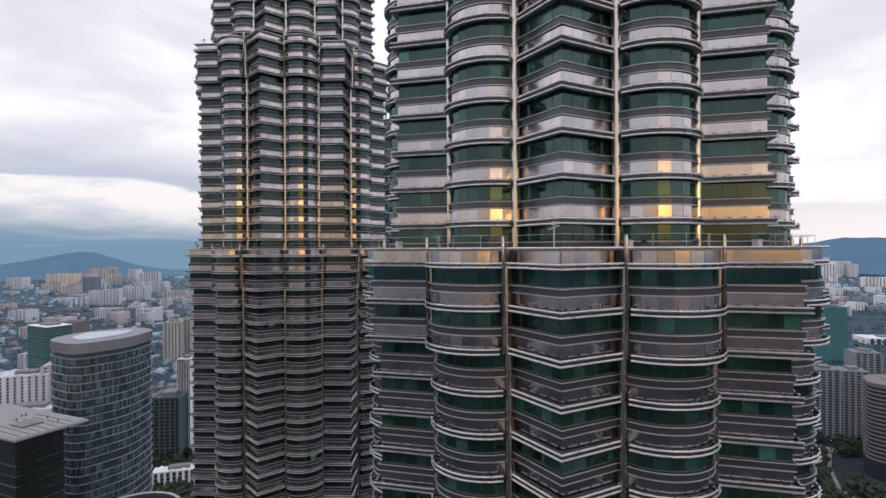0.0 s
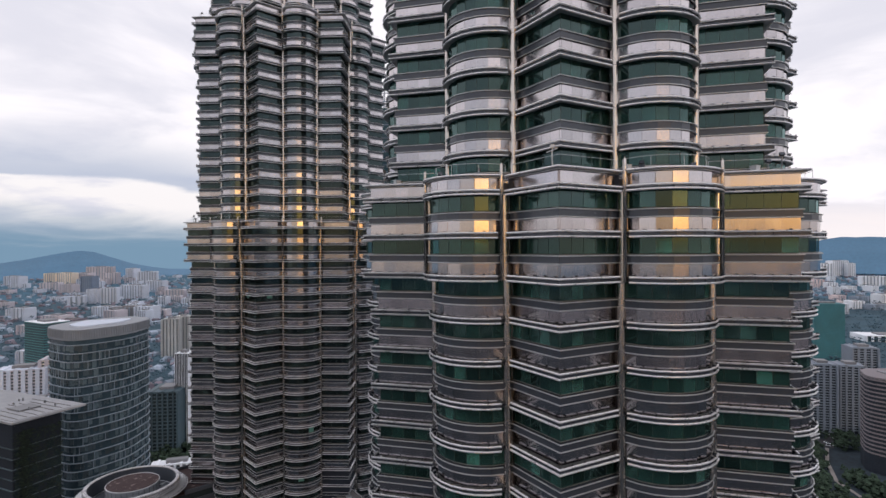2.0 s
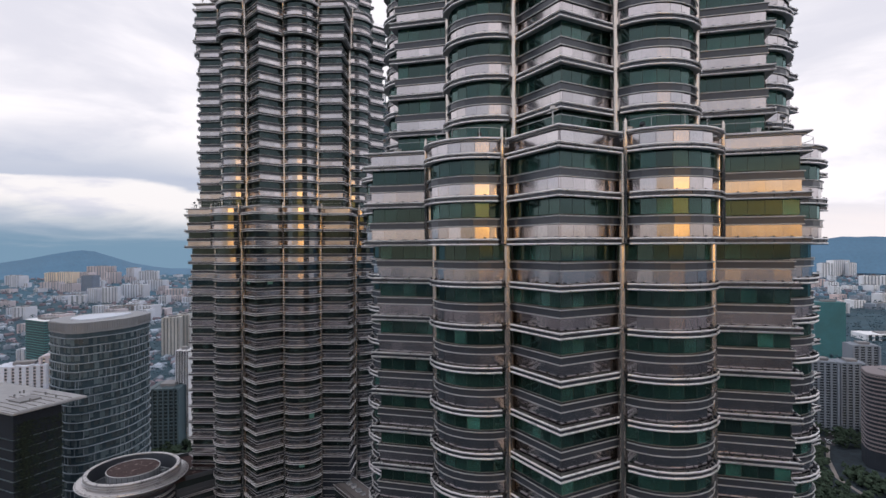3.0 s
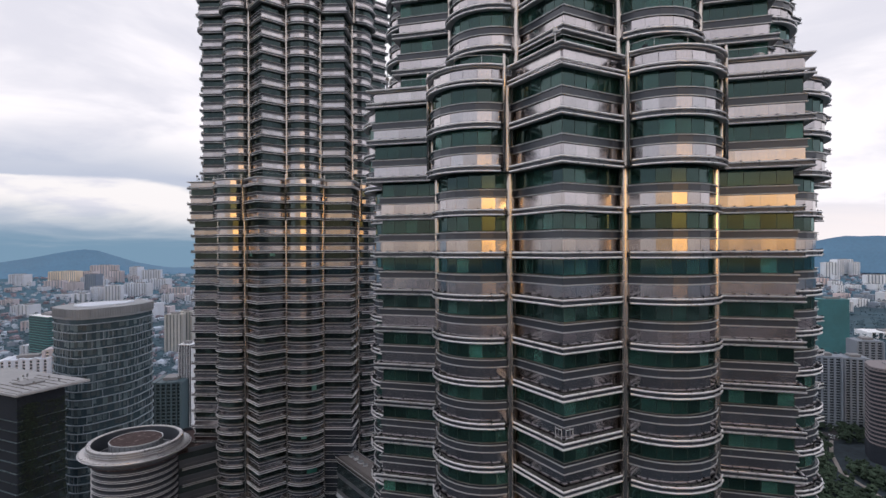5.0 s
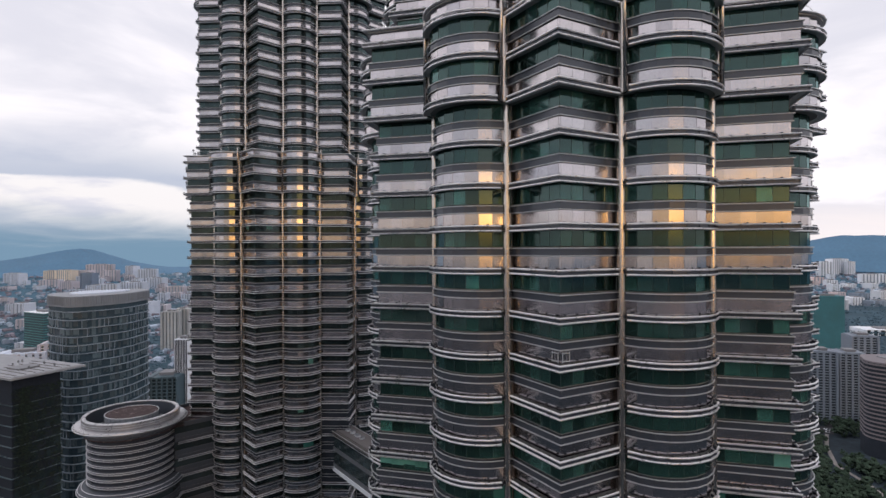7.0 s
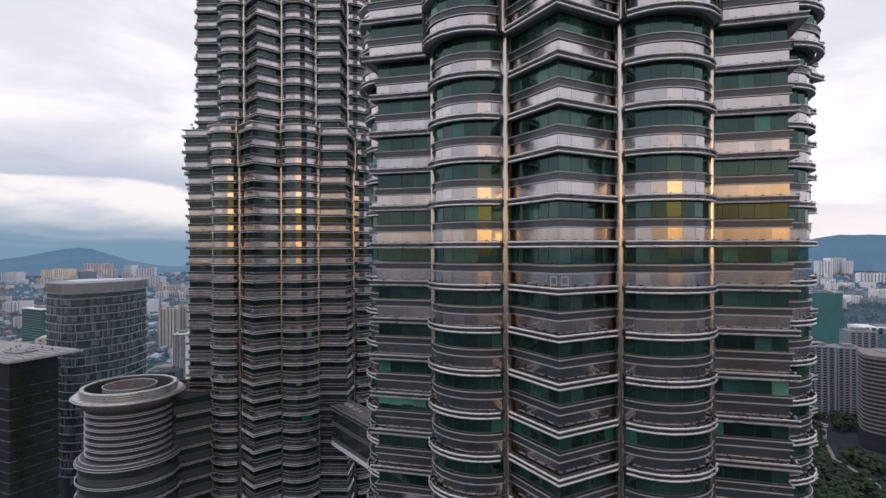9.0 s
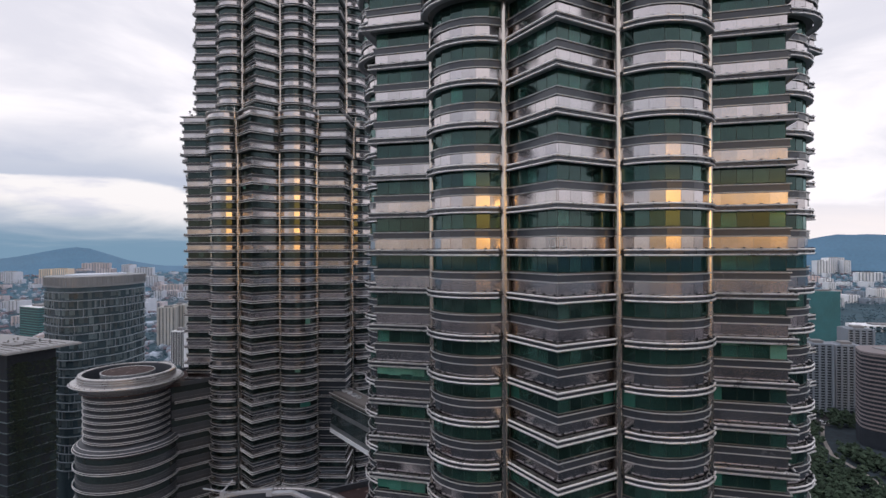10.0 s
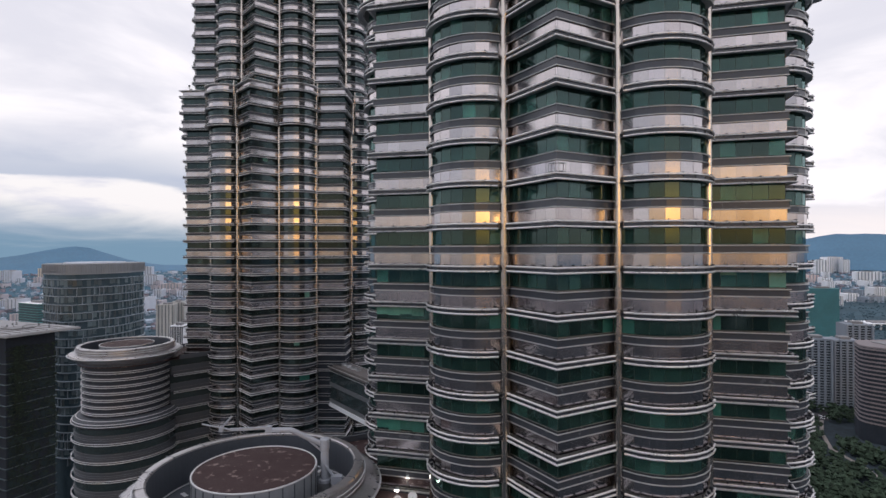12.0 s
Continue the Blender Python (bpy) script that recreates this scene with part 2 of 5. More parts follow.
GREY_CREAM = material("grey_cream_painted_wall", (0.43, 0.44, 0.44), 0.8, 0.0, 0.15, 0.1, 0.0, 0.15, 0.2)
COOL_WALL = material("blue_grey_painted_wall", (0.23, 0.265, 0.315), 0.7, 0.0, 0.15, 0.1, 0.0, 0.1, 0.2)
PATH = material("pale_footpath_paving", (0.25, 0.23, 0.22), 0.85, 0.0, 0.2, 0.3)
PALE_METAL = material("pale_painted_metal", (0.55, 0.57, 0.60), 0.5, 0.2, 0.15, 1.5, 0.05)
GROUND = material("city_ground", (0.037, 0.050, 0.062), 0.9, 0.0, 0.5, 0.03, spec=0.05)
ASPHALT = material("worn_asphalt", (0.05, 0.05, 0.056), 0.85, 0.0, 0.35, 0.3, spec=0.08)
# blue of distance mixed into the foliage colour, in place of haze
FAR_LEAF = material("haze_tinted_treetops", (0.075, 0.125, 0.160), 0.9, 0.0, 0.3, 0.02, 0.0, 0.14, 0.1)
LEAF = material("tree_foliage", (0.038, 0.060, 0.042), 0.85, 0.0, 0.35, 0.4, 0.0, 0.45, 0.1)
IVY = material("climbing_plants", (0.026, 0.042, 0.030), 0.85, 0.0, 0.5, 1.2, 0.0, 0.5)
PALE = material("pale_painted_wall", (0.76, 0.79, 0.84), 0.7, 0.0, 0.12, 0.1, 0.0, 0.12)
WARM = material("peach_painted_wall", (0.70, 0.58, 0.58), 0.7, 0.0, 0.12, 0.1, 0.0, 0.15)
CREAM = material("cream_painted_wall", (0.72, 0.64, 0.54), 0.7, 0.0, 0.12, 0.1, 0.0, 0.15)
GREY_WALL = material("grey_wall", (0.18, 0.185, 0.20), 0.6, 0.0, 0.15, 0.1, 0.0, 0.1)
BAND = material("pinkish_grey_stone_band", (0.21, 0.19, 0.205), 0.7, 0.0, 0.15, 0.2, spec=0.2)
EDGE = material("grey_floor_edge", (0.23, 0.28, 0.33), 0.6, 0.0, 0.15, 0.3)
# far walls: haze is painted in as bluer, duller wall colours
FAR_PALE = material("haze_tinted_white_wall", (0.54, 0.59, 0.68), 0.8, 0.0, 0.12, 0.1, 0.0, 0.12, 0.2)
FAR_WARM = material("haze_tinted_pink_wall", (0.50, 0.475, 0.52), 0.8, 0.0, 0.12, 0.1, 0.0, 0.15, 0.2)
# walls out of view behind the walk, toned for what the steel reflects
CITY_WALL = material("reflected_pink_grey_wall", (0.46, 0.43, 0.455), 0.8, 0.0, 0.2, 0.02, 0.0, 0.4, 0.1)
GREY_BLOCK = material("reflected_grey_wall", (0.078, 0.086, 0.098), 0.8, 0.0, 0.2, 0.05, 0.0, 0.4, 0.1)
BLUE_GLAZING = material("dark_teal_glazing", (0.022, 0.060, 0.078), 0.15, 0.0, 0.3, 0.2, 0.0, 0.2, 0.4)
# far land, its base colour blued for the haze over it
WOODED = material("haze_tinted_wooded_land", (0.062, 0.105, 0.135), 0.95, 0.0, 0.45, 0.02, spec=0.05)
SLATE = material("slate_blue_wall", (0.16, 0.21, 0.29), 0.5, 0.0, 0.15, 0.1)
SCREEN = material("grey_green_window_screen", (0.078, 0.110, 0.126), 0.3, 0.0, 0.2, 0.3, 0.0, 0.5)
DARK_WALL = material("dark_stone_wall", (0.031, 0.038, 0.050), 0.7, 0.0, 0.25, 0.2, spec=0.06)
CURVED_GLASS = material("blue_black_glazing", (0.040, 0.062, 0.076), 0.10, 0.0, 0.3, 0.4, 0.0, 0.3, 0.5)
NET = material("green_scaffold_net", (0.055, 0.185, 0.215), 0.8, 0.0, 0.25, 0.15)
# roofs of the far houses, with bluish haze in their base colour
TILE = material("haze_tinted_tile_roofs", (0.21, 0.18, 0.215), 0.8, 0.0, 0.2, 0.1, 0.0, 0.25)
LOW_ROOFS = material("haze_tinted_low_roofs", (0.31, 0.37, 0.45), 0.8, 0.0, 0.2, 0.1, 0.0, 0.38, 0.2)
TEAL = material("teal_glass_bands", (0.06, 0.215, 0.225), 0.4, 0.0, 0.25, 0.2, 0.0, 0.2)
LOW_TEAL = material("dull_teal_cladding", (0.05, 0.085, 0.105), 0.6, 0.0, 0.25, 0.2, 0.0, 0.2)
WARM_LIGHT = bpy.data.materials.new("warm_ceiling_light")
WARM_LIGHT.use_nodes = True
WARM_LIGHT.node_tree.nodes["Principled BSDF"].inputs["Emission Color"].default_value = (1.0, 0.62, 0.2, 1)
WARM_LIGHT.node_tree.nodes["Principled BSDF"].inputs["Emission Strength"].default_value = 3.0
# distance haze is put in as blue base colour and a faint glow
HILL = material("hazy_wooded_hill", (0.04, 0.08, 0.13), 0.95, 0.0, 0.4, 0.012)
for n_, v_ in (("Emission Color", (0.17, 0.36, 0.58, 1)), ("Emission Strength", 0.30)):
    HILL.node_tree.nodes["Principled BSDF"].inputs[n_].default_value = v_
# haze again, as blue tint plus weaker emission, on the rising land
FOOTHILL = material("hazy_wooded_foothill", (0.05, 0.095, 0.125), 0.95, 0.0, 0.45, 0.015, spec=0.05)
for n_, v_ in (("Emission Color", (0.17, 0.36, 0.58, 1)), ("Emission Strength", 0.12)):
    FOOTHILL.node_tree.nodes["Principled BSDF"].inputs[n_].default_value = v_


# ================= mesh tools =================
class Shape:
    """Collects plain geometry for one mesh."""

    def __init__(self):
        self.v, self.f = [], []

    def prism(self, poly, z0, z1):
        n, b = len(poly), len(self.v)
        self.v += [(x, y, z0) for x, y in poly] + [(x, y, z1) for x, y in poly]
        self.f += [tuple(b + i for i in reversed(range(n))), tuple(b + n + i for i in range(n))]
        self.f += [(b + i, b + (i + 1) % n, b + n + (i + 1) % n, b + n + i) for i in range(n)]
        return self

    def slab(self, a, c, z0, z1, out, back):
        """An upright plate from plan point a to c, from out to back along its outward normal."""
        ax, ay = a
        cx, cy = c
        l = math.hypot(cx - ax, cy - ay)
        nx, ny = (cy - ay) / l, -(cx - ax) / l
        p = [(ax + nx * out, ay + ny * out), (cx + nx * out, cy + ny * out), (cx + nx * back, cy + ny * back), (ax + nx * back, ay + ny * back)]
        return self.prism(p, z0, z1)

    def box(self, x0, x1, y0, y1, z0, z1):
        return self.prism([(x0, y0), (x1, y0), (x1, y1), (x0, y1)], z0, z1)

    def tube(self, path, r, n=6, closed=False):
        path = [Vector(p) for p in path]
        k, b = len(path), len(self.v)
        for i, p in enumerate(path):
            if closed:
                d0, d1 = (p - path[i - 1]).normalized(), (path[(i + 1) % k] - p).normalized()
            else:
                d0 = (p - path[i - 1]).normalized() if i else (path[1] - p).normalized()
                d1 = (path[i + 1] - p).normalized() if i < k - 1 else d0
            d = (d0 + d1).normalized()
            stretch = 1 / max(0.4, d.dot(d1))
            up = Vector((0, 0, 1)) if abs(d.z) < 0.9 else Vector((1, 0, 0))
            s = d.cross(up).normalized()
            u = s.cross(d)
            for j in range(n):
                w = 2 * math.pi * (j + 0.5) / n
                self.v.append(tuple(p + s * (r * stretch * math.cos(w)) + u * (r * math.sin(w))))
        for i in range(k if closed else k - 1):
            i2 = (i + 1) % k
            for j in range(n):
                j2 = (j + 1) % n
                self.f.append((b + i * n + j, b + i2 * n + j, b + i2 * n + j2, b + i * n + j2))
        if not closed:
            self.f.append(tuple(b + j for j in reversed(range(n))))
            self.f.append(tuple(b + (k - 1) * n + j for j in range(n)))
        return self

    def lathe(self, profile, n=32, cx=0, cy=0, ring=False):
        b, k = len(self.v), len(profile)
        for i in range(n):
            w = 2 * math.pi * i / n
            self.v += [(cx + r * math.cos(w), cy + r * math.sin(w), z) for r, z in profile]
        for i in range(n):
            i2 = (i + 1) % n
            for j in range(k if ring else k - 1):
                j2 = (j + 1) % k
                self.f.append((b + i * k + j, b + i2 * k + j, b + i2 * k + j2, b + i * k + j2))
        if ring:
            return self
        self.f.append(tuple(b + i * k + k - 1 for i in range(n)))
        self.f.append(tuple(b + i * k for i in reversed(range(n))))
        return self

    def mesh(self, name, mat, smooth=False):
        me = bpy.data.meshes.new(name)
        me.from_pydata(self.v, [], self.f)
        me.materials.append(mat)
        if smooth:
            me.shade_smooth()
        return me


def part(name, me, parent, label="", at=(0, 0, 0), kind=""):
    ob = new(name, me)
    ob.parent = parent
    ob.location = at
    return tagged(ob, label=label, kind=kind)


def thing(name, label, category, x=0, y=0, z=0, turn=0, group="", kind=""):
    ob = new(name)
    ob.matrix_world = pose(x, y, z, 0, 0, turn)
    return tagged(ob, label, category, group, kind)


# ================= the star-shaped towers =================
COL = 12.2          # degrees between a point of the star and its columns
HALF, LOBE_AT, LOBE_R = 19.75, 22.0, 4.6


def polar(r, deg):
    return (r * math.cos(radians(deg)), r * math.sin(radians(deg)))


def point_bay(k, size, off, gap=0.65):
    """Plan of a pointed bay, from column to column, off metres outside the glass."""
    h = HALF * size + off
    a = COL - gap
    r = h / math.cos(radians(45 - a))
    return [polar(r, 45 * k - a), polar(h * math.sqrt(2), 45 * k), polar(r, 45 * k + a)]


def lobe_bay(k, size, off, steps=8, gap=0.55):
    """Plan of a round bay in flat facets."""
    axis, c, r = 45 * k + 22.5, LOBE_AT * size, LOBE_R * size + off
    d = radians(22.5 - COL - gap)
    s = c * math.cos(d) + math.sqrt(r * r - (c * math.sin(d)) ** 2)
    fi = math.degrees(math.atan2(s * math.sin(d), s * math.cos(d) - c))
    cx, cy = polar(c, axis)
    out = []
    for i in range(steps + 1):
        px, py = polar(r, axis - fi + 2 * fi * i / steps)
        out.append((cx + px, cy + py))
    return out


def split(line, n):
    """The plan line of a pointed bay cut into n panels a side."""
    out = []
    for a, b in zip(line, line[1:]):
        out += [(a[0] + (b[0] - a[0]) * i / n, a[1] + (b[1] - a[1]) * i / n) for i in range(n)]
    return out + [line[-1]]


def bays(size, off):
    for k in range(8):
        yield "point", k, split(point_bay(k, size, off), 5)
        yield "lobe", k, lobe_bay(k, size, off)


def contour(size, off):
    return [p for _, _, line in bays(size, off) for p in line]


VISIBLE = (("point", 7), ("lobe", 7), ("point", 0), ("lobe", 0), ("point", 1), ("lobe", 1))


def storey_meshes(size, tinted, rail_r=0.10):
    """Meshes that all storeys of one size share. z = 0 is the top of a storey's glass, the storey reaches 4 m down."""
    m = {"panes": {}, "panels": {}}
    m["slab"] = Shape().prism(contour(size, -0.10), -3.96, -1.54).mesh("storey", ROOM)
    glazing, spandrels, fascia, rails, shelf, sills, posts, soffit, gap_shade = (Shape() for _ in range(9))
    rest_glazing, rest_spandrels, jambs, backing, mullions = Shape(), Shape(), Shape(), Shape(), Shape()
    last = lobe_bay(7, size, 0)[-1]
    for kind, k, line in bays(size, 0):
        one, two = [], []
        for a, b in zip(line, line[1:]):
            g = 0.012 / max(math.hypot(b[0] - a[0], b[1] - a[1]), 0.1)
            a2 = (a[0] + (b[0] - a[0]) * g, a[1] + (b[1] - a[1]) * g)
            b2 = (b[0] - (b[0] - a[0]) * g, b[1] - (b[1] - a[1]) * g)
            pane, panel = (a2, b2, -1.49, -0.02, 0, -0.03), (a2, b2, -3.48, -2.40, 0.14, -0.05)
            one.append(Shape().slab(*pane).mesh("pane", tinted))
            two.append(Shape().slab(*panel).mesh("spandrel_panel", STEEL))
            glazing.slab(*pane)
            if rail_r > 0.09:
                l = math.hypot(b[0] - a[0], b[1] - a[1])
                ux, uy = (b[0] - a[0]) / l * 0.016, (b[1] - a[1]) / l * 0.016
                mullions.slab((a[0] - ux, a[1] - uy), (a[0] + ux, a[1] + uy), -1.5, -0.01, 0.02, -0.02)
            spandrels.slab(*panel)
            if (kind, k) not in VISIBLE:
                rest_glazing.slab(*pane)
                rest_spandrels.slab(*panel)
        m["panes"][kind, k], m["panels"][kind, k] = one, two
        if last:
            jambs.slab(last, line[0], -4.0, 0.0, -0.05, -0.2)
        last = line[-1]
        outer = point_bay(k, size, 0.7) if kind == "point" else lobe_bay(k, size, 0.65)
        for z in (-3.57, -4.03):
            rails.tube([(x, y, z) for x, y in outer], rail_r, 8)
        bay_ = point_bay if kind == "point" else lobe_bay
        soffit.prism(bay_(k, size, 0.66 if kind == "point" else 0.61) + bay_(k, size, -0.02)[::-1], -4.0, -3.94)
        # added dark strip that stands for the shade between the two rails
        gap_shade.prism(bay_(k, size, 0.62 if kind == "point" else 0.57) + bay_(k, size, 0.54 if kind == "point" else 0.49)[::-1], -3.94, -3.60)
        inner = point_bay(k, size, 0.05) if kind == "point" else lobe_bay(k, size, 0.05)
        bay = point_bay if kind == "point" else lobe_bay
        for z, o in ((-1.66, 0.34), (-2.34, 0.27)):
            sills.tube([(x, y, z) for x, y in bay(k, size, o)], 0.06, 5)
        backing.prism(bay(k, size, 0.115) + bay(k, size, -0.06)[::-1], -3.47, -2.41)
        fascia.prism(bay(k, size, 0.26) + bay(k, size, -0.06)[::-1], -2.36, -1.60)
        foot = split(inner, 5) if kind == "point" else inner
        ends = split(outer, 5) if kind == "point" else outer
        for (ax, ay), (bx, by) in zip(foot, ends):
            l = math.hypot(bx - ax, by - ay)
            nx, ny = -(by - ay) / l * 0.012, (bx - ax) / l * 0.012
            shelf.prism([(ax - nx, ay - ny), (bx - nx, by - ny), (bx + nx, by + ny), (ax + nx, ay + ny)], -3.98, -3.64)
            # a small stud on the upper rail at each bracket
            tx, ty = ax + (bx - ax) * 0.72, ay + (by - ay) * 0.72
            nx, ny = nx * 1.8, ny * 1.8
            shelf.prism([(tx - nx, ty - ny), (bx - nx, by - ny), (bx + nx, by + ny), (tx + nx, ty + ny)], -3.52, -3.36)
        # upright steel posts that close the bay beside its columns
        for p in (inner[0], inner[-1]):
            posts.tube([(p[0], p[1], -4), (p[0], p[1], 0)], 0.10, 8)
    m["glazing"] = glazing.mesh("glazing", tinted)
    m["spandrels"] = spandrels.mesh("spandrel_band", STEEL)
    m["rest_glazing"] = rest_glazing.mesh("glazing", tinted)
    m["rest_spandrels"] = rest_spandrels.mesh("spandrel_band", STEEL)
    m["fascia"] = fascia.mesh("fascia_band", FASCIA)
    m["rails"] = rails.mesh("sunshade_rail", TUBE, True)
    m["shelf"] = shelf.mesh("sunshade_bracket", FASCIA)
    m["backing"] = backing.mesh("spandrel_backing", STEEL)
    if mullions.v:
        m["mullions"] = mullions.mesh("mullion", MULLION)
    m["jambs"] = jambs.mesh("column_jamb", JAMB)
    m["gap_shade"] = gap_shade.mesh("sunshade_web", FASCIA)
    m["soffit"] = soffit.mesh("sunshade_soffit", BEAD)
    m["posts"] = posts.mesh("bay_post", COLUMN, True)
    m["sills"] = sills.mesh("sill_bead", BEAD)
    return m


def strip(kind, k, size, out, back):
    """Plan of a continuous strip along a bay."""
    f = point_bay if kind == "point" else lobe_bay
    return f(k, size, out) + f(k, size, back)[::-1]


def parapet_meshes(size):
    """The rim of a terrace, bay by bay: double rail, panels, coping rail and a light guard rail."""
    out = []
    for kind, k, line in bays(size, 0):
        guard, wing = Shape(), Shape()
        outer = point_bay(k, size, 0.7, 0.2) if kind == "point" else lobe_bay(k, size, 0.65, 8, 0.2)
        for z, r, nm in ((0.0, 0.11, "parapet_rail"), (0.38, 0.11, "parapet_rail"), (1.78, 0.11, "coping_rail")):
            out.append((nm, Shape().tube([(x, y, z) for x, y in outer], r, 8).mesh(nm, TUBE, True), ""))
        for a, b in zip(line, line[1:]):
            out.append(("parapet_panel", Shape().slab(a, b, 0.46, 1.52, 0.16, -0.05).mesh("parapet_panel", STEEL), ""))
        out.append(("parapet_wall", Shape().prism(strip(kind, k, size, -0.06, -0.3), -0.1, 1.85).mesh("parapet_wall", DARK_STEEL), ""))
        ends = split(outer, 5) if kind == "point" else outer
        for (ax, ay), (bx, by) in zip(line, ends):
            l = math.hypot(bx - ax, by - ay)
            nx, ny = -(by - ay) / l * 0.05, (bx - ax) / l * 0.05
            wing.prism([(ax - nx, ay - ny), (bx - nx, by - ny), (bx + nx, by + ny), (ax + nx, ay + ny)], 0.06, 0.32)
        out.append(("coping", Shape().prism(strip(kind, k, size, 0.64, -0.3), 1.70, 1.82).prism(strip(kind, k, size, 0.42, -0.05), 1.56, 1.70).mesh("coping", BEAD), ""))
        out.append(("parapet_soffit", Shape().prism(strip(kind, k, size, 0.6, -0.05), -0.02, 0.05).mesh("parapet_soffit", BEAD), ""))
        inset = point_bay(k, size, -0.5) if kind == "point" else lobe_bay(k, size, -0.5)
        guard.tube([(x, y, 3.0) for x, y in inset], 0.025, 4)
        for x, y in inset[::2]:
            guard.tube([(x, y, 1.2), (x, y, 3.0)], 0.025, 4)
        out += [("guard_rail", guard.mesh("guard_rail", PALE_METAL), ""), ("parapet_bracket", wing.mesh("parapet_bracket", DARK_STEEL), "stuff")]
    return out


SECTIONS = (("base", 1.0, -112, -8), ("collar", 1.03, -8, 0), ("middle", 0.92, 0, 44), ("middle_collar", 0.95, 44, 52), ("top", 0.80, 52, 76))
STOREYS = {name: storey_meshes(size, GREEN_GLASS) for name, size, _, _ in SECTIONS}
HAZED_STOREYS = {name: storey_meshes(size, HAZED_GLASS, 0.08) for name, size, _, _ in SECTIONS}
RIMS = {name: parapet_meshes(size) for name, size, _, _ in SECTIONS if "collar" in name}
LEDGE = 238.15      # height of the lower terrace
COLUMNS = {}
for name, size, low, high in SECTIONS:
    profile = []
    for seg in range((high - low) // 4):
        z0 = low + 4 * seg
        profile += [(0.35, z0 + 0.02), (0.39, z0 + 0.03), (0.39, z0 + 3.95), (0.35, z0 + 3.97)]
    COLUMNS[name] = Shape().lathe(profile, 18).mesh("column", COLUMN, False)
SLIM = Shape().lathe([(0.18, -8.0), (0.18, 2.3), (0.15, 2.7), (0.05, 3.0)], 10).mesh("slim_column", COLUMN, True)


def tower(name, label, x, y, turn, storeys, single=()):
    """single: the storeys, counted from the terrace down, whose panes and panels are separate pieces."""
    t = thing(name, label, "skyscraper", x, y, 0, turn, "twin towers")
    for section, size, low, high in SECTIONS:
        m = storeys[section]
        for i in range((high - low) // 4):
            z = LEDGE + low + 4 * (i + 1)
            apart = -(low + 4 * (i + 1)) // 4 in single and section == "base"
            s = part("storey", m["slab"], t, at=(0, 0, z))
            keys = [("fascia", "fascia_band"), ("rails", "sunshade_rail"), ("shelf", "sunshade_bracket"), ("jambs", "column_jamb"), ("backing", "spandrel_backing"), ("sills", "sill_bead"), ("posts", "bay_post"), ("soffit", "sunshade_soffit"), ("gap_shade", "sunshade_web")]
            keys += [("rest_glazing", "glazing"), ("rest_spandrels", "spandrel_band")] if apart else [("glazing", "glazing"), ("spandrels", "spandrel_band")]
            if "mullions" in m:
                keys.append(("mullions", "mullion"))
            for key, nm in keys:
                part(nm, m[key], s, kind="stuff")
            if apart:
                for bay in VISIBLE:
                    for me in m["panes"][bay]:
                        part("pane", me, s)
                    for me in m["panels"][bay]:
                        part("spandrel_panel", me, s)
        cap = 1.2 if "collar" in section or section == "top" else 0
        if cap:
            part("terrace", Shape().prism(contour(size, -0.35), -0.2, cap).mesh("terrace", ROOF), t, at=(0, 0, LEDGE + high))
        if section in RIMS:
            for nm, me, kd in RIMS[section]:
                part(nm, me, t, at=(0, 0, LEDGE + high), kind=kd)
        for k in range(8):
            for side in (-COL, COL):
                px, py = polar(24.40 * size, 45 * k + side)
                part("column", COLUMNS[section], t, at=(px, py, LEDGE))
                if "collar" in section:
                    px, py = polar(24.95 * size, 45 * k + side)
                    part("slim_column", SLIM, t, at=(px, py, LEDGE + high))
    part("core", Shape().lathe([(11, -238.15), (11, 76)], 16).mesh("core", ROOM), t, at=(0, 0, LEDGE))
    part("lower_shaft", Shape().prism(contour(1.0, 0), -238.15, -112).mesh("lower_shaft", GREY_WALL), t, at=(0, 0, LEDGE))
    return t


NEAR, FAR = (16.99, 73.28), (-43.64, 155.74)
NEAR_TURN, FAR_TURN = -90 - 15.13, -90 - 2.32
near_tower = tower("skyscraper", "star-shaped skyscraper of brushed steel bands and green glass", *NEAR, NEAR_TURN, STOREYS, (3, 4, 5, 6, 7))
far_tower = tower("skyscraper", "matching steel and green glass skyscraper joined by a footbridge", *FAR, FAR_TURN, HAZED_STOREYS)


# ================= window blinds, ceiling lamps =================
def on_tower(t_pos, turn, p):
    v = Matrix.Rotation(radians(turn), 3, "Z") @ Vector(p)
    return Vector((v.x + t_pos[0], v.y + t_pos[1], v.z))


def blind(t_pos, turn, size, bay, facet, storey, mat, drop=1.9, word="teal"):
    kind, k = bay
    line = split(point_bay(k, size, 0.03), 5) if kind == "point" else lobe_bay(k, size, 0.03)
    a, b = line[facet], line[facet + 1]
    me = Shape().slab(a, b, -0.05 - drop * 0.75, -0.05, 0, -0.02)
    me.tube([(a[0], a[1], -0.05 - drop * 0.75), (b[0], b[1], -0.05 - drop * 0.75)], 0.02, 5)
    ob = new("roller_blind", me.mesh("roller_blind", mat))
    ob.matrix_world = pose(t_pos[0], t_pos[1], LEDGE - 4 * storey, 0, 0, turn)
    tagged(ob, "%s roller blind drawn down at a tower window" % word, "blind", "window blinds")


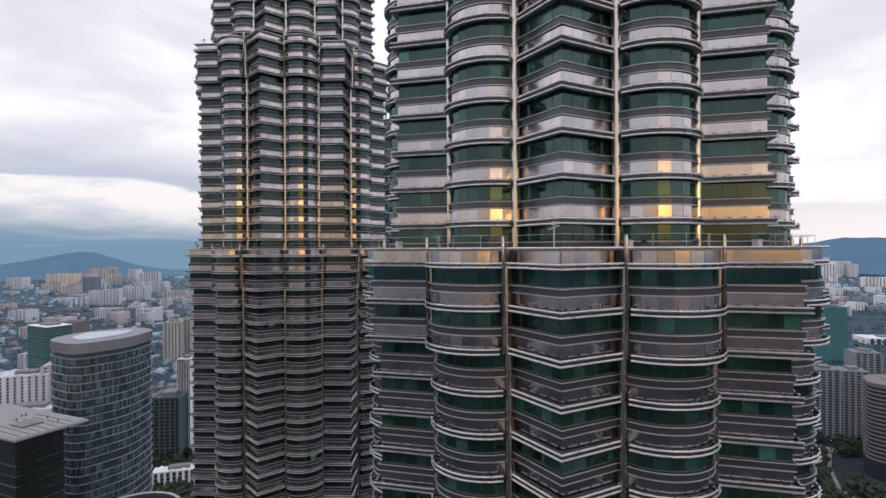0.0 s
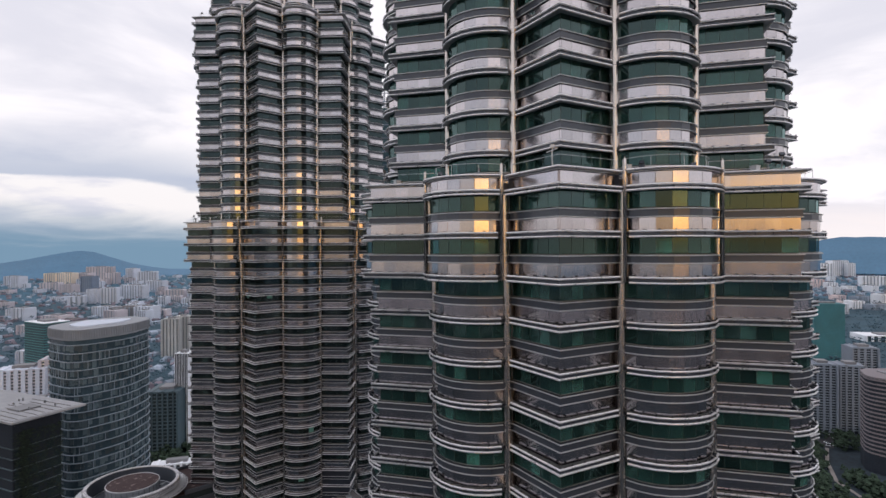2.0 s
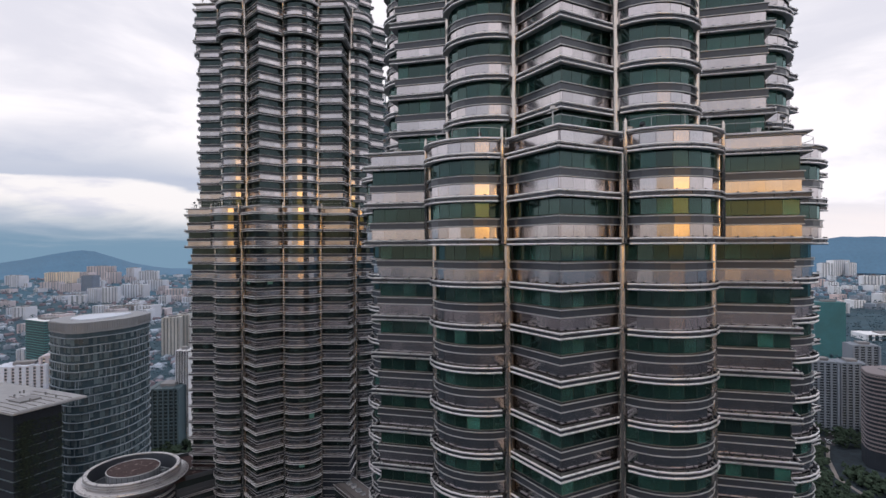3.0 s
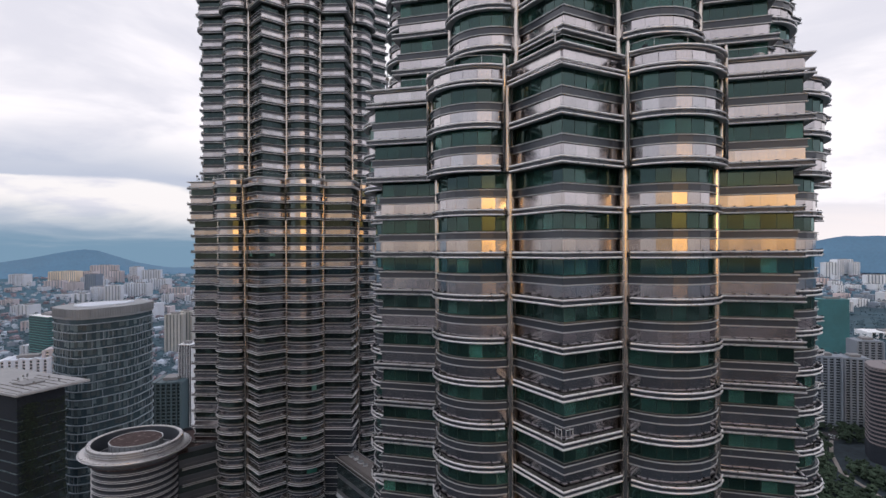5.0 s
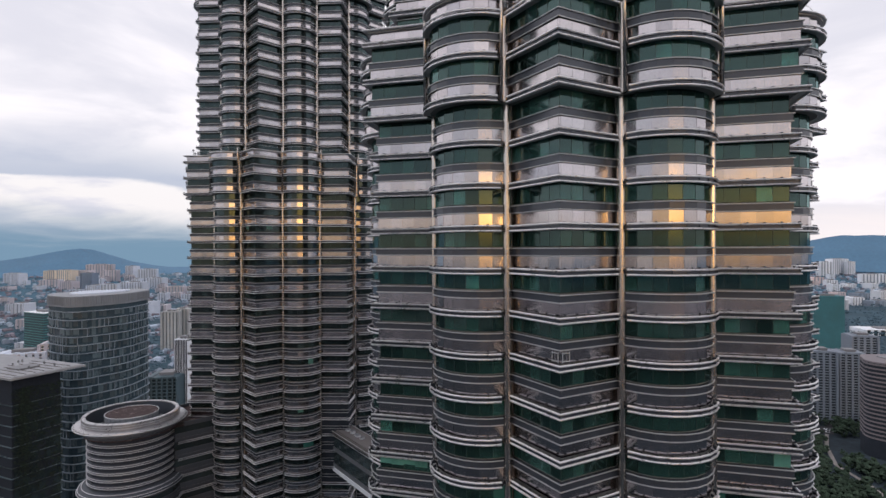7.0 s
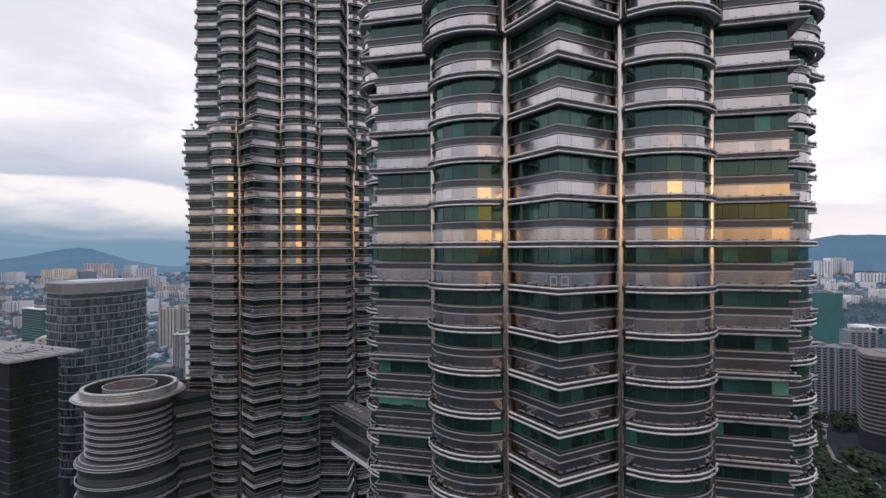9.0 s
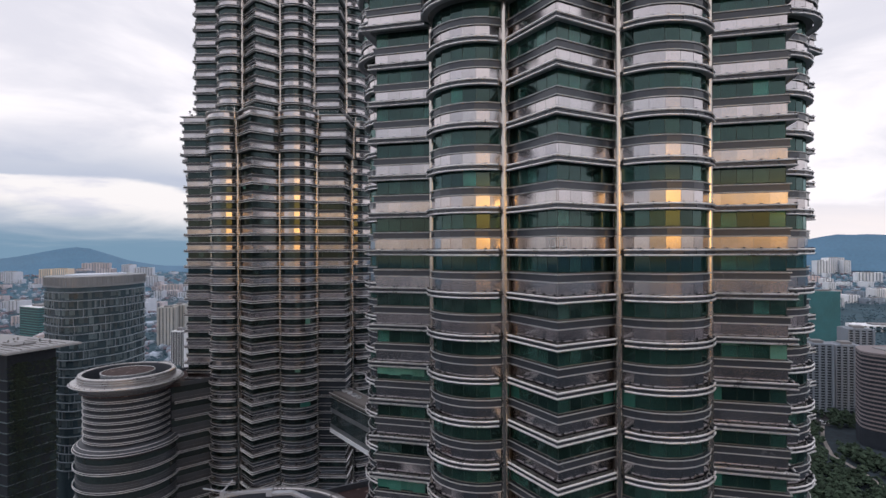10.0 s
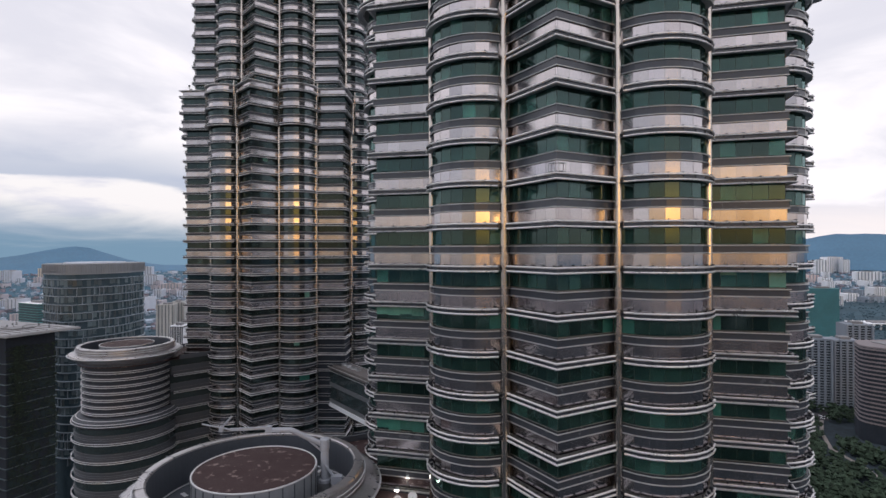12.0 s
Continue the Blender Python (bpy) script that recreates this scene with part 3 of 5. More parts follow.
for bay, facet, storey, mat, drop, word in (
        (("point", 1), 4, 10, PALE_BLIND, 1.9, "pale green"), (("point", 1), 1, 10, PALE_BLIND, 0.45, "pale green"), (("point", 1), 0, 11, BLIND, 1.9, "teal"),
        (("point", 1), 0, 13, BLIND, 1.9, "teal"), (("point", 7), 5, 11, PALE_BLIND, 1.2, "pale green"), (("point", 7), 6, 11, PALE_BLIND, 1.3, "pale green"),
        (("point", 7), 7, 11, PALE_BLIND, 1.1, "pale green"), (("point", 7), 8, 11, PALE_BLIND, 1.3, "pale green"), (("point", 7), 5, 14, BLIND, 1.6, "teal"),
        (("point", 7), 6, 14, BLIND, 1.9, "teal"), (("point", 7), 7, 14, BLIND, 1.7, "teal"), (("point", 7), 8, 14, BLIND, 1.9, "teal"),
        (("point", 0), 0, 11, BLIND, 1.9, "teal"), (("point", 0), 9, 11, BLIND, 1.9, "teal"), (("lobe", 0), 7, 1, PALE_BLIND, 1.9, "pale green"),
        (("lobe", 0), 0, 11, BLIND, 1.9, "teal"), (("lobe", 7), 7, 11, BLIND, 1.9, "teal"), (("lobe", 7), 1, 1, PALE_BLIND, 1.9, "pale green")):
    size_ = 1.0 if storey > 2 else 1.025
    blind(NEAR, NEAR_TURN, size_, bay, facet, storey, mat, drop, word)
for bay, facet, storey, mat, drop in ((("lobe", 0), 3, 15, PALE_BLIND, 1.2), (("lobe", 0), 5, 12, PALE_BLIND, 1.9), (("point", 0), 1, 4, PALE_BLIND, 1.0),
                                      (("point", 0), 7, 4, PALE_BLIND, 1.0), (("lobe", 0), 4, 17, BLIND, 1.9), (("lobe", 0), 5, 17, BLIND, 1.9)):
    blind(FAR, FAR_TURN, 1.0, bay, facet, storey, mat, drop, "teal" if mat == BLIND else "pale green")

LAMP_ME = Shape().box(-0.45, 0.45, -0.10, 0.10, -0.08, 0).mesh("ceiling_lamp", WARM_LIGHT)
# bay, its size, panel, place along it, depth behind the glass, storeys under the lower terrace
for k, size, panel, f, deep, storey in ((7, 0.92, 7, 0.2, 1.5, -6), (7, 0.92, 7, 0.7, 1.5, -6), (7, 0.92, 8, 0.2, 1.5, -6), (0, 1.0, 5, 0.4, 0.9, 5), (0, 1.0, 6, 0.5, 0.9, 5),
                                        (0, 1.0, 1, 0.4, 0.9, 8), (7, 1.0, 6, 0.5, 0.9, 11), (7, 1.0, 8, 0.3, 0.9, 11)):
    a, b = split(point_bay(k, size, -deep), 5)[panel:panel + 2]
    x, y = a[0] + (b[0] - a[0]) * f, a[1] + (b[1] - a[1]) * f
    p = on_tower(NEAR, NEAR_TURN, (x, y, 0))
    lamp = new("ceiling_lamp", LAMP_ME)
    lamp.matrix_world = pose(p.x, p.y, LEDGE - 4 * storey + 0.03, 0, 0, NEAR_TURN + 45 * k + (135 if panel > 4 else 45))
    tagged(lamp, "lit warm yellow ceiling lamp in a tower office", "lamp", "ceiling lamps")


# ================= floodlights, masts and boxes on the terraces =================
def floodlight(t_pos, turn, r, deg, z, h, aim):
    x, y = polar(r, deg)
    p = on_tower(t_pos, turn, (x, y, 0))
    t = thing("floodlight", "dark grey floodlight on a short pole at a terrace edge", "floodlight", p.x, p.y, z, turn + deg + aim, "terrace floodlights")
    part("pole", Shape().tube([(0, 0, 0), (0, 0, h)], 0.05, 6).mesh("pole", DARK_STEEL), t)
    head = Shape()
    head.prism([(-0.18, -0.16), (0.14, -0.24), (0.14, 0.24), (-0.18, 0.16)], -0.14, 0.14)
    hd = part("lamp_head", head.mesh("lamp_head", FASCIA), t, at=(0, 0, h + 0.15))
    hd.rotation_euler = (0, radians(-25), 0)
    part("yoke", Shape().box(-0.06, 0.06, -0.28, 0.28, h - 0.08, h - 0.03).mesh("yoke", DARK_STEEL), t)


random.seed(4)
for t_pos, turn in ((NEAR, NEAR_TURN), (FAR, FAR_TURN)):
    for size, top, k in ((1.025, LEDGE + 1.2, 1), (1.025, LEDGE + 1.2, 7), (0.945, LEDGE + 53.2, 7), (0.945, LEDGE + 53.2, 1)):
        for d, h in ((-2.0, 1.5), (0, 2.1)):
            floodlight(t_pos, turn, HALF * size * math.sqrt(2) - 1.3 - abs(d) * 0.35, 45 * k + d, top, h, random.uniform(-40, 40))
    for k in (0, 1, 7):
        for d in (16, 27):
            floodlight(t_pos, turn, 25.2, 45 * k + d - (45 if k == 1 else 0), LEDGE + 1.2, random.uniform(0.8, 1.3), random.uniform(-90, 90))


def terrace_box(deg, r, w, h):
    x, y = polar(r, deg)
    p = on_tower(NEAR, NEAR_TURN, (x, y, 0))
    t = thing("equipment_cabinet", "pale grey equipment cabinet on the tower terrace", "cabinet", p.x, p.y, LEDGE + 1.2, NEAR_TURN + deg, "terrace cabinets")
    part("body", Shape().box(-w / 2, w / 2, -w / 2, w / 2, 0.1, h).mesh("body", PALE_METAL), t)
    part("lid", Shape().box(-w / 2 - 0.05, w / 2 + 0.05, -w / 2 - 0.05, w / 2 + 0.05, h, h + 0.08).mesh("lid", PALE_METAL), t)
    part("plinth", Shape().box(-w / 2 + 0.08, w / 2 - 0.08, -w / 2 + 0.08, w / 2 - 0.08, 0, 0.1).mesh("plinth", FASCIA), t)


for deg, r, w, h in ((14, 24.2, 0.4, 1.2), (41, 26.0, 0.6, 1.2), (-44, 26.0, 0.6, 1.3)):
    terrace_box(deg, r, w, h)
p = on_tower(NEAR, NEAR_TURN, (*polar(26.6, -1.5), 0))
mast = thing("camera_mast", "slim grey mast with a small head on the terrace", "mast", p.x, p.y, LEDGE + 1.2)
part("pole", Shape().tube([(0, 0, 0), (0, 0, 2.6)], 0.06, 6).mesh("pole", PALE_METAL), mast)
part("crossbar", Shape().tube([(-0.5, 0, 2.2), (0.5, 0, 2.6)], 0.05, 6).mesh("crossbar", PALE_METAL), mast)
part("head", Shape().box(-0.2, 0.2, -0.15, 0.15, 2.6, 2.9).mesh("head", PALE_METAL), mast)

cradle = thing("cleaning_cradle", "small grey window cleaning cradle hung at the corner", "cradle", NEAR[0], NEAR[1], LEDGE - 28, NEAR_TURN)
for sy in (-1, 1):
    q = [(28.35 - 0.09, sy * 0.10), (28.35 - 1.0, sy * 1.0)]
    a_, b_ = (Vector((px, py, 0)) for px, py in q)
    fr = Shape()
    for f0 in (0.1, 0.7):
        c_ = a_.lerp(b_, f0)
        fr.tube([(c_.x, c_.y, -3.45), (c_.x, c_.y, -2.5)], 0.03, 6)
    for z_ in (-3.3, -2.6):
        fr.tube([tuple(a_.lerp(b_, f0) + Vector((0, 0, z_))) for f0 in (0.1, 0.7)], 0.04, 6)
    part("frame", fr.mesh("frame", PALE_METAL), cradle)

# ================= ground, hills =================
tagged(new("ground", Shape().box(-4700, 4700, -4700, 4700, -1, 0).mesh("ground", GROUND)), "dark green and grey city ground", "ground", kind="structure")
hills = Shape()
N_H = 360
ridge = []
for i in range(N_H):
    w = 2 * math.pi * i / N_H
    dx, dy = math.cos(w), math.sin(w)
    az = math.degrees(math.atan2(dx, dy))        # 0 is straight ahead, to the right positive
    h = 78 + 30 * noise.noise((dx * 3, dy * 3, 0)) + 14 * noise.noise((dx * 11, dy * 11, 4)) + 9 * noise.noise((dx * 40, dy * 40, 7))
    h += 150 * math.exp(-(abs(az + 33.6) / (6.6 if az < -33.6 else 3.0)) ** 1.5) + 20 * math.exp(-((az + 46) / 4.0) ** 2)
    h += 212 * max(0, min(1, (az - 18) / 18)) * (1 if az < 90 else 0.3)
    ridge.append((dx, dy, max(h, 60)))
for r, f in ((4380, 0.2), (4500, 0.55), (4610, 1.0), (4690, 0.0)):
    hills.v += [(dx * r, dy * r, -2 + h * f) for dx, dy, h in ridge]
for j in range(3):
    for i in range(N_H):
        i2 = (i + 1) % N_H
        hills.f.append((j * N_H + i, j * N_H + i2, (j + 1) * N_H + i2, (j + 1) * N_H + i))
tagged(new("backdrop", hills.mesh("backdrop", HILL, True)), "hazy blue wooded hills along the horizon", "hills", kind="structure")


def land(x, y):
    """Height of the land, which rises gently towards the hills."""
    return max(0.0, (math.hypot(x, y) - 3000) / 1420) * 42


slope = Shape()
for r in (2990, 3400, 3900, 4440):
    slope.v += [(r * math.cos(2 * math.pi * i / 180), r * math.sin(2 * math.pi * i / 180), land(r, 0) + 0.2) for i in range(180)]
for j in range(3):
    slope.f += [(j * 180 + i, (j + 1) * 180 + i, (j + 1) * 180 + (i + 1) % 180, j * 180 + (i + 1) % 180) for i in range(180)]
tagged(new("foothills", slope.mesh("foothills", FOOTHILL, True)), "hazy blue-green wooded land rising towards the hills", "ground", kind="structure")


# ================= round annexes and their links =================
def annex(x, y, toward, front, back, broad):
    """A round annex: storeys with double rails, a ribbed plant drum, a broad eave and a sunken roof; a link wing to its tower."""
    t = thing("round_annex", "round grey steel annex with ribbed drum and sunken roof", "annex building", x, y, 0, 0, "tower annexes")
    t.scale = (broad, broad, 1)
    part("lower_shaft", Shape().lathe([(10.1, 0), (10.1, 118)], 40).mesh("lower_shaft", GREY_WALL), t)

    def hoop(r, z, thick, name, mat=RAIL, n=64):
        return Shape().tube([(r * math.cos(2 * math.pi * i / n), r * math.sin(2 * math.pi * i / n), z) for i in range(n)], thick, 6, True).mesh(name, mat, True)

    glaze = Shape().lathe([(10.15, -2.0), (10.15, -0.05)], 56).mesh("window_band", DARK_GLASS)
    span = Shape().lathe([(10.25, -3.95), (10.35, -3.55), (10.35, -2.75), (10.25, -2.7), (10.2, -2.1), (10.3, -2.05)], 56).mesh("spandrel_band", ANNEX_STEEL)
    rails = [hoop(10.85, z, 0.085, "storey_rail") for z in (-3.62, -4.0)]
    bead = [hoop(10.38, z, 0.03, "sill_bead", DARK_STEEL) for z in (-2.05, -2.7, -3.1)]
    for i in range(11):
        z = 162.2 - 4 * i
        part("window_band", glaze, t, at=(0, 0, z))
        part("spandrel_band", span, t, at=(0, 0, z))
        for me in rails:
            part("storey_rail", me, t, at=(0, 0, z))
        for me in bead:
            part("sill_bead", me, t, at=(0, 0, z))
    part("ledge", Shape().lathe([(10.2, 161.4), (10.6, 161.7), (10.85, 162.1), (10.7, 162.5), (10.2, 163.0), (9.5, 163.35), (8.4, 163.45)], 64).mesh("ledge", ANNEX_STEEL, True), t)
    for z, r in ((162.15, 10.92), (162.62, 10.66), (163.2, 9.95)):
        part("ledge_rail", hoop(r, z, 0.08, "ledge_rail"), t)
    part("plant_drum", Shape().lathe([(8.35, 162.4), (8.35, 174.65)], 56).mesh("plant_drum", FASCIA), t)
    rib = Shape().lathe([(8.4, -0.26), (8.7, -0.26), (8.86, 0.0), (8.7, 0.26), (8.4, 0.26)], 64).mesh("louvre_ring", ANNEX_STEEL, False)
    rib_rail = [hoop(8.98, z, 0.085, "ring_rail") for z in (-0.2, 0.2)]
    for i in range(8):
        part("louvre_ring", rib, t, at=(0, 0, 164.25 + 1.52 * i))
        for me in rib_rail:
            part("ring_rail", me, t, at=(0, 0, 164.25 + 1.52 * i))
    part("eave", Shape().lathe([(8.5, 174.5), (9.9, 175.4), (11.2, 176.2), (11.55, 176.6), (11.5, 176.85), (11.2, 177.0), (10.2, 177.25), (9.7, 177.2), (9.3, 176.0), (9.3, 174.7)], 72, 0, 0, True).mesh("eave", ANNEX_RIM), t)
    part("eave_rail", hoop(11.58, 176.65, 0.10, "eave_rail"), t)
    part("soffit_rail", hoop(10.4, 175.85, 0.08, "soffit_rail"), t)
    part("soffit_rail", hoop(9.3, 175.1, 0.08, "soffit_rail"), t)
    for z, r in ((177.5, 10.12), (177.95, 10.12)):
        part("rim_rail", hoop(r, z, 0.07, "rim_rail"), t)
    part("parapet", Shape().lathe([(9.95, 177.1), (9.95, 178.35), (9.88, 178.5), (9.75, 178.56), (9.2, 178.6), (9.05, 178.5), (9.05, 177.9), (9.5, 177.0)], 72, 0, 0, True).mesh("parapet", ANNEX_RIM), t)
    joint = Shape().box(9.0, 10.0, -0.03, 0.03, 178.3, 178.615).mesh("parapet_joint", DARK_STEEL)
    for i in range(16):
        part("parapet_joint", joint, t).rotation_euler = (0, 0, 2 * math.pi * (i + 0.35) / 16)
    part("parapet_lining", Shape().lathe([(9.6, 174.8), (9.6, 178.4), (9.1, 178.45), (9.03, 178.3), (8.98, 174.8)], 72, 0, 0, True).mesh("parapet_lining", ANNEX_STEEL), t)
    for i in range(48):
        w = 2 * math.pi * i / 48
        fin = part("eave_bracket", EAVE_FIN, t, at=(11.0 * math.cos(w), 11.0 * math.sin(w), 177.02))
        fin.rotation_euler = (0, 0, w)
    part("roof_floor", Shape().lathe([(9.6, 174.6), (9.6, 174.9)], 48).mesh("roof_floor", BROWN_ROOF), t)
    part("gutter_rail", hoop(8.3, 175.1, 0.07, "gutter_rail", ANNEX_STEEL), t)
    part("roof_drum", Shape().lathe([(5.57, 174.8), (5.57, 178.35)], 56).mesh("roof_drum", BLOCK_SCREEN), t)
    part("roof_drum_top", Shape().lathe([(5.45, 178.3), (5.45, 178.42)], 48).mesh("roof_drum_top", BROWN_ROOF), t)
    part("roof_drum_rim", hoop(5.52, 178.42, 0.09, "roof_drum_rim"), t)
    seam = Shape().box(5.57, 5.62, -0.04, 0.04, 174.95, 178.3).mesh("panel_seam", ANNEX_STEEL)
    for i in range(30):
        part("panel_seam", seam, t).rotation_euler = (0, 0, 2 * math.pi * i / 30)
    litter = Shape()
    for i in range(900):
        w, r = random.uniform(0, 6.28), random.choice((random.gauss(8.4, 0.25), random.gauss(7.4, 0.6)))
        u, v = random.uniform(0.05, 0.3), random.uniform(0.04, 0.12)
        cx, cy, a_ = r * math.cos(w), r * math.sin(w), random.uniform(0, 3.14)
        dx, dy = math.cos(a_), math.sin(a_)
        litter.prism([(cx + p * dx - q * dy, cy + p * dy + q * dx) for p, q in ((-u, -v), (u, -v), (u, v), (-u, v))], 174.88, 174.93 + random.uniform(0, 0.15))
    part("litter", litter.mesh("litter", MOSS), t, kind="stuff")
    for i in range(10):
        w = random.uniform(0, 6.28)
        me = Shape().box(-0.5, 0.5, -0.2, 0.2, 0, random.uniform(0.2, 0.6)).mesh("gutter_box", PALE_METAL)
        part("gutter_box", me, t, at=(7.4 * math.cos(w), 7.4 * math.sin(w), 174.9)).rotation_euler = (0, 0, w + random.uniform(-0.6, 0.6))
    # the wing that joins it to its tower
    d = Vector((toward[0] - x, toward[1] - y, 0))
    l = d.length - 17
    wing = thing("link_wing", "dark grey link wing with steel rails beside the round annex", "annex building", x, y, 0, math.degrees(math.atan2(d.y, d.x)), "link wings")
    part("body", Shape().box(6, l, -front + 0.3, back - 0.3, 0, 174.0).mesh("body", DARK_WALL), wing)
    part("roof", Shape().box(6, l, -front, back, 174.0, 174.25).mesh("roof", BROWN_ROOF), wing)
    for side in (-front, back):
        part("roof_kerb", Shape().box(10, l, side - 0.15, side + 0.2, 174.0, 175.0).mesh("roof_kerb", ANNEX_STEEL), wing)
    sp = Shape().box(8, l, -front - 0.05, -front + 0.32, -3.6, -1.7).mesh("spandrel_band", ANNEX_STEEL)
    gl = Shape().box(8, l, -front + 0.1, -front + 0.32, -1.7, 0.0).mesh("window_band", DARK_GLASS)
    rl = Shape()
    for z in (-3.62, -4.0):
        rl.tube([(8.5, -front - 0.55, z), (l, -front - 0.55, z)], 0.115, 6)
    seams = Shape()
    for z in (-1.7, -2.9):
        seams.tube([(8.5, -front - 0.08, z), (l, -front - 0.08, z)], 0.03, 5)
    seams = seams.mesh("cladding_seam", DARK_STEEL)
    rl = rl.mesh("storey_rail", RAIL, True)
    for i in range(13):
        for nm, me in (("spandrel_band", sp), ("window_band", gl), ("storey_rail", rl), ("cladding_seam", seams)):
            part(nm, me, wing, at=(0, 0, 174.15 - 4 * i))
    return t


EAVE_FIN = Shape().prism([(0.22, -0.04), (0.48, -0.07), (0.48, 0.07), (0.22, 0.04)], -0.3, -0.02).mesh("eave_bracket", ANNEX_STEEL)
FAR_ANNEX, NEAR_ANNEX = (-73.9, 127.4), (-18.8, 54.4)
annex(*FAR_ANNEX, FAR, 5.0, 11.0, 1.01)
annex(*NEAR_ANNEX, NEAR, 9.0, 14.0, 1.07)

# the jib of the cleaning crane on the near annex
crane = thing("cleaning_crane", "pale grey roof cleaning crane with folded jib", "crane", -12.4, 56.7, 176.0)
part("post", Shape().lathe([(0.6, 0), (0.6, 0.3), (0.42, 0.4), (0.42, 3.4), (0.5, 3.5), (0.5, 4.45), (0.4, 4.55), (0.2, 4.6)], 16).mesh("post", CRANE_PAINT), crane)
part("boom", Shape().tube([(-0.2, 0, 3.9), (-3.4, -0.5, 5.6), (-5.8, -0.7, 5.6)], 0.28, 8).mesh("boom", CRANE_PAINT), crane)
part("jib", Shape().tube([(-5.4, -0.7, 5.9), (-9.3, -1.45, 5.95)], 0.18, 4).mesh("jib", CRANE_PAINT), crane)
part("jib_joint", Shape().box(-5.9, -5.3, -0.95, -0.5, 5.4, 6.1).mesh("jib_joint", CRANE_PAINT), crane)
part("jib_fork", Shape().tube([(-9.3, -1.45, 5.95), (-10.1, -1.6, 6.2), (-11.9, -2.0, 6.7)], 0.09, 6).tube([(-10.1, -1.6, 6.2), (-9.0, -1.7, 7.4)], 0.09, 6).box(-10.3, -9.9, -1.8, -1.4, 5.8, 6.3).mesh("jib_fork", CRANE_PAINT), crane)
part("brace", Shape().tube([(0, -0.3, 2.0), (1.4, -0.6, 0.4)], 0.14, 6).tube([(-0.3, 0, 3.2), (-1.9, -0.3, 4.7)], 0.1, 6).mesh("brace", CRANE_PAINT), crane)
part("plinth", Shape().box(-0.6, 0.6, -0.6, 0.6, -1.1, 0.02).mesh("plinth", DARK_STEEL), crane)
part("counterweight", Shape().box(0.8, 1.9, -0.9, -0.2, 0.1, 0.9).mesh("counterweight", CRANE_PAINT), crane)


def dish(x, y, z, r, turn):
    t = thing("satellite_dish", "white satellite dish on the link wing roof", "satellite dish", x, y, z, turn, "satellite dishes")
    prof = [(0.02, 0.0), (r * 0.4, r * 0.06), (r * 0.8, r * 0.24), (r, r * 0.38), (r, r * 0.42), (r * 0.75, r * 0.26), (r * 0.35, r * 0.08), (0.02, 0.04)]
    bowl = part("bowl", Shape().lathe(prof, 20).mesh("bowl", PALE, True), t, at=(0, 0, r + 0.4))
    bowl.rotation_euler = (radians(68), 0, 0)
    part("mount", Shape().tube([(0, 0, 0), (0, 0.1, r + 0.4)], 0.08, 6).mesh("mount", PALE_METAL), t)
    part("feed", Shape().tube([(0, -0.2, r + 0.2), (0, -r * 0.9, r + 0.6)], 0.04, 5).mesh("feed", PALE_METAL), t)


dish(-3.2, 55.2, 174.25, 0.48, 10)
dish(-4.7, 54.6, 174.25, 0.42, 20)
dish(-2.1, 59.4, 174.25, 0.6, -15)

# the lit lamp beside the dishes
WHITE_LIGHT = bpy.data.materials.new("white_lamp_glass")
WHITE_LIGHT.use_nodes = True
WHITE_LIGHT.node_tree.nodes["Principled BSDF"].inputs["Emission Color"].default_value = (1.0, 0.93, 0.82, 1)
WHITE_LIGHT.node_tree.nodes["Principled BSDF"].inputs["Emission Strength"].default_value = 45.0
lit_lamp = thing("roof_lamp", "lit white lamp on a short post on the link roof", "lamp", -4.9, 56.8, 174.25)
part("post", Shape().lathe([(0.12, 0), (0.12, 0.06), (0.05, 0.1), (0.05, 0.7)], 10).mesh("post", DARK_STEEL), lit_lamp)
part("hood", Shape().lathe([(0.26, 0.94), (0.24, 1.0), (0.08, 1.08)], 14).mesh("hood", DARK_STEEL), lit_lamp)
part("lamp_glass", Shape().lathe([(0.08, 0.7), (0.2, 0.76), (0.22, 0.94)], 14).mesh("lamp_glass", WHITE_LIGHT), lit_lamp)

# ================= footbridge =================
far_tip = on_tower(FAR, FAR_TURN, (*polar(27.0, 45), 0))
near_tip = on_tower(NEAR, NEAR_TURN, (*polar(27.0, 225), 0))
run = near_tip - far_tip
bridge = thing("footbridge", "two-storey glazed steel footbridge between the twin towers", "bridge", far_tip.x, far_tip.y, 0, math.degrees(math.atan2(run.y, run.x)))
L0, L1 = -5.0, run.length + 5
part("roof", Shape().box(L0, L1, -3.0, 3.0, 170.7, 171.2).box(L0, L1, -2.2, 2.2, 171.2, 171.5).mesh("roof", ROOF), bridge)
part("roof_edge", Shape().tube([(L0, -3.0, 171.2), (L1, -3.0, 171.2)], 0.1, 6).tube([(L0, 3.0, 171.2), (L1, 3.0, 171.2)], 0.1, 6).tube([(L0, -2.9, 170.2), (L1, -2.9, 170.2)], 0.08, 6).mesh("roof_edge", TUBE), bridge)
for z in (166.9, 162.9):
    part("deck", Shape().box(L0, L1, -2.6, 2.6, z - 0.5, z + 0.2).mesh("deck", DARK_STEEL), bridge)
    part("floor_fascia", Shape().box(L0, L1, -2.75, -2.6, z - 0.5, z + 0.5).box(L0, L1, 2.6, 2.75, z - 0.5, z + 0.5).mesh("floor_fascia", DARK_STEEL), bridge)
part("soffit_beam", Shape().box(L0, L1, -2.9, 2.9, 161.4, 162.4).mesh("soffit_beam", PALE), bridge)
pane_me = Shape().box(0.04, 2.2, -2.66, -2.62, 0, 3.2).mesh("pane", DARK_GLASS)
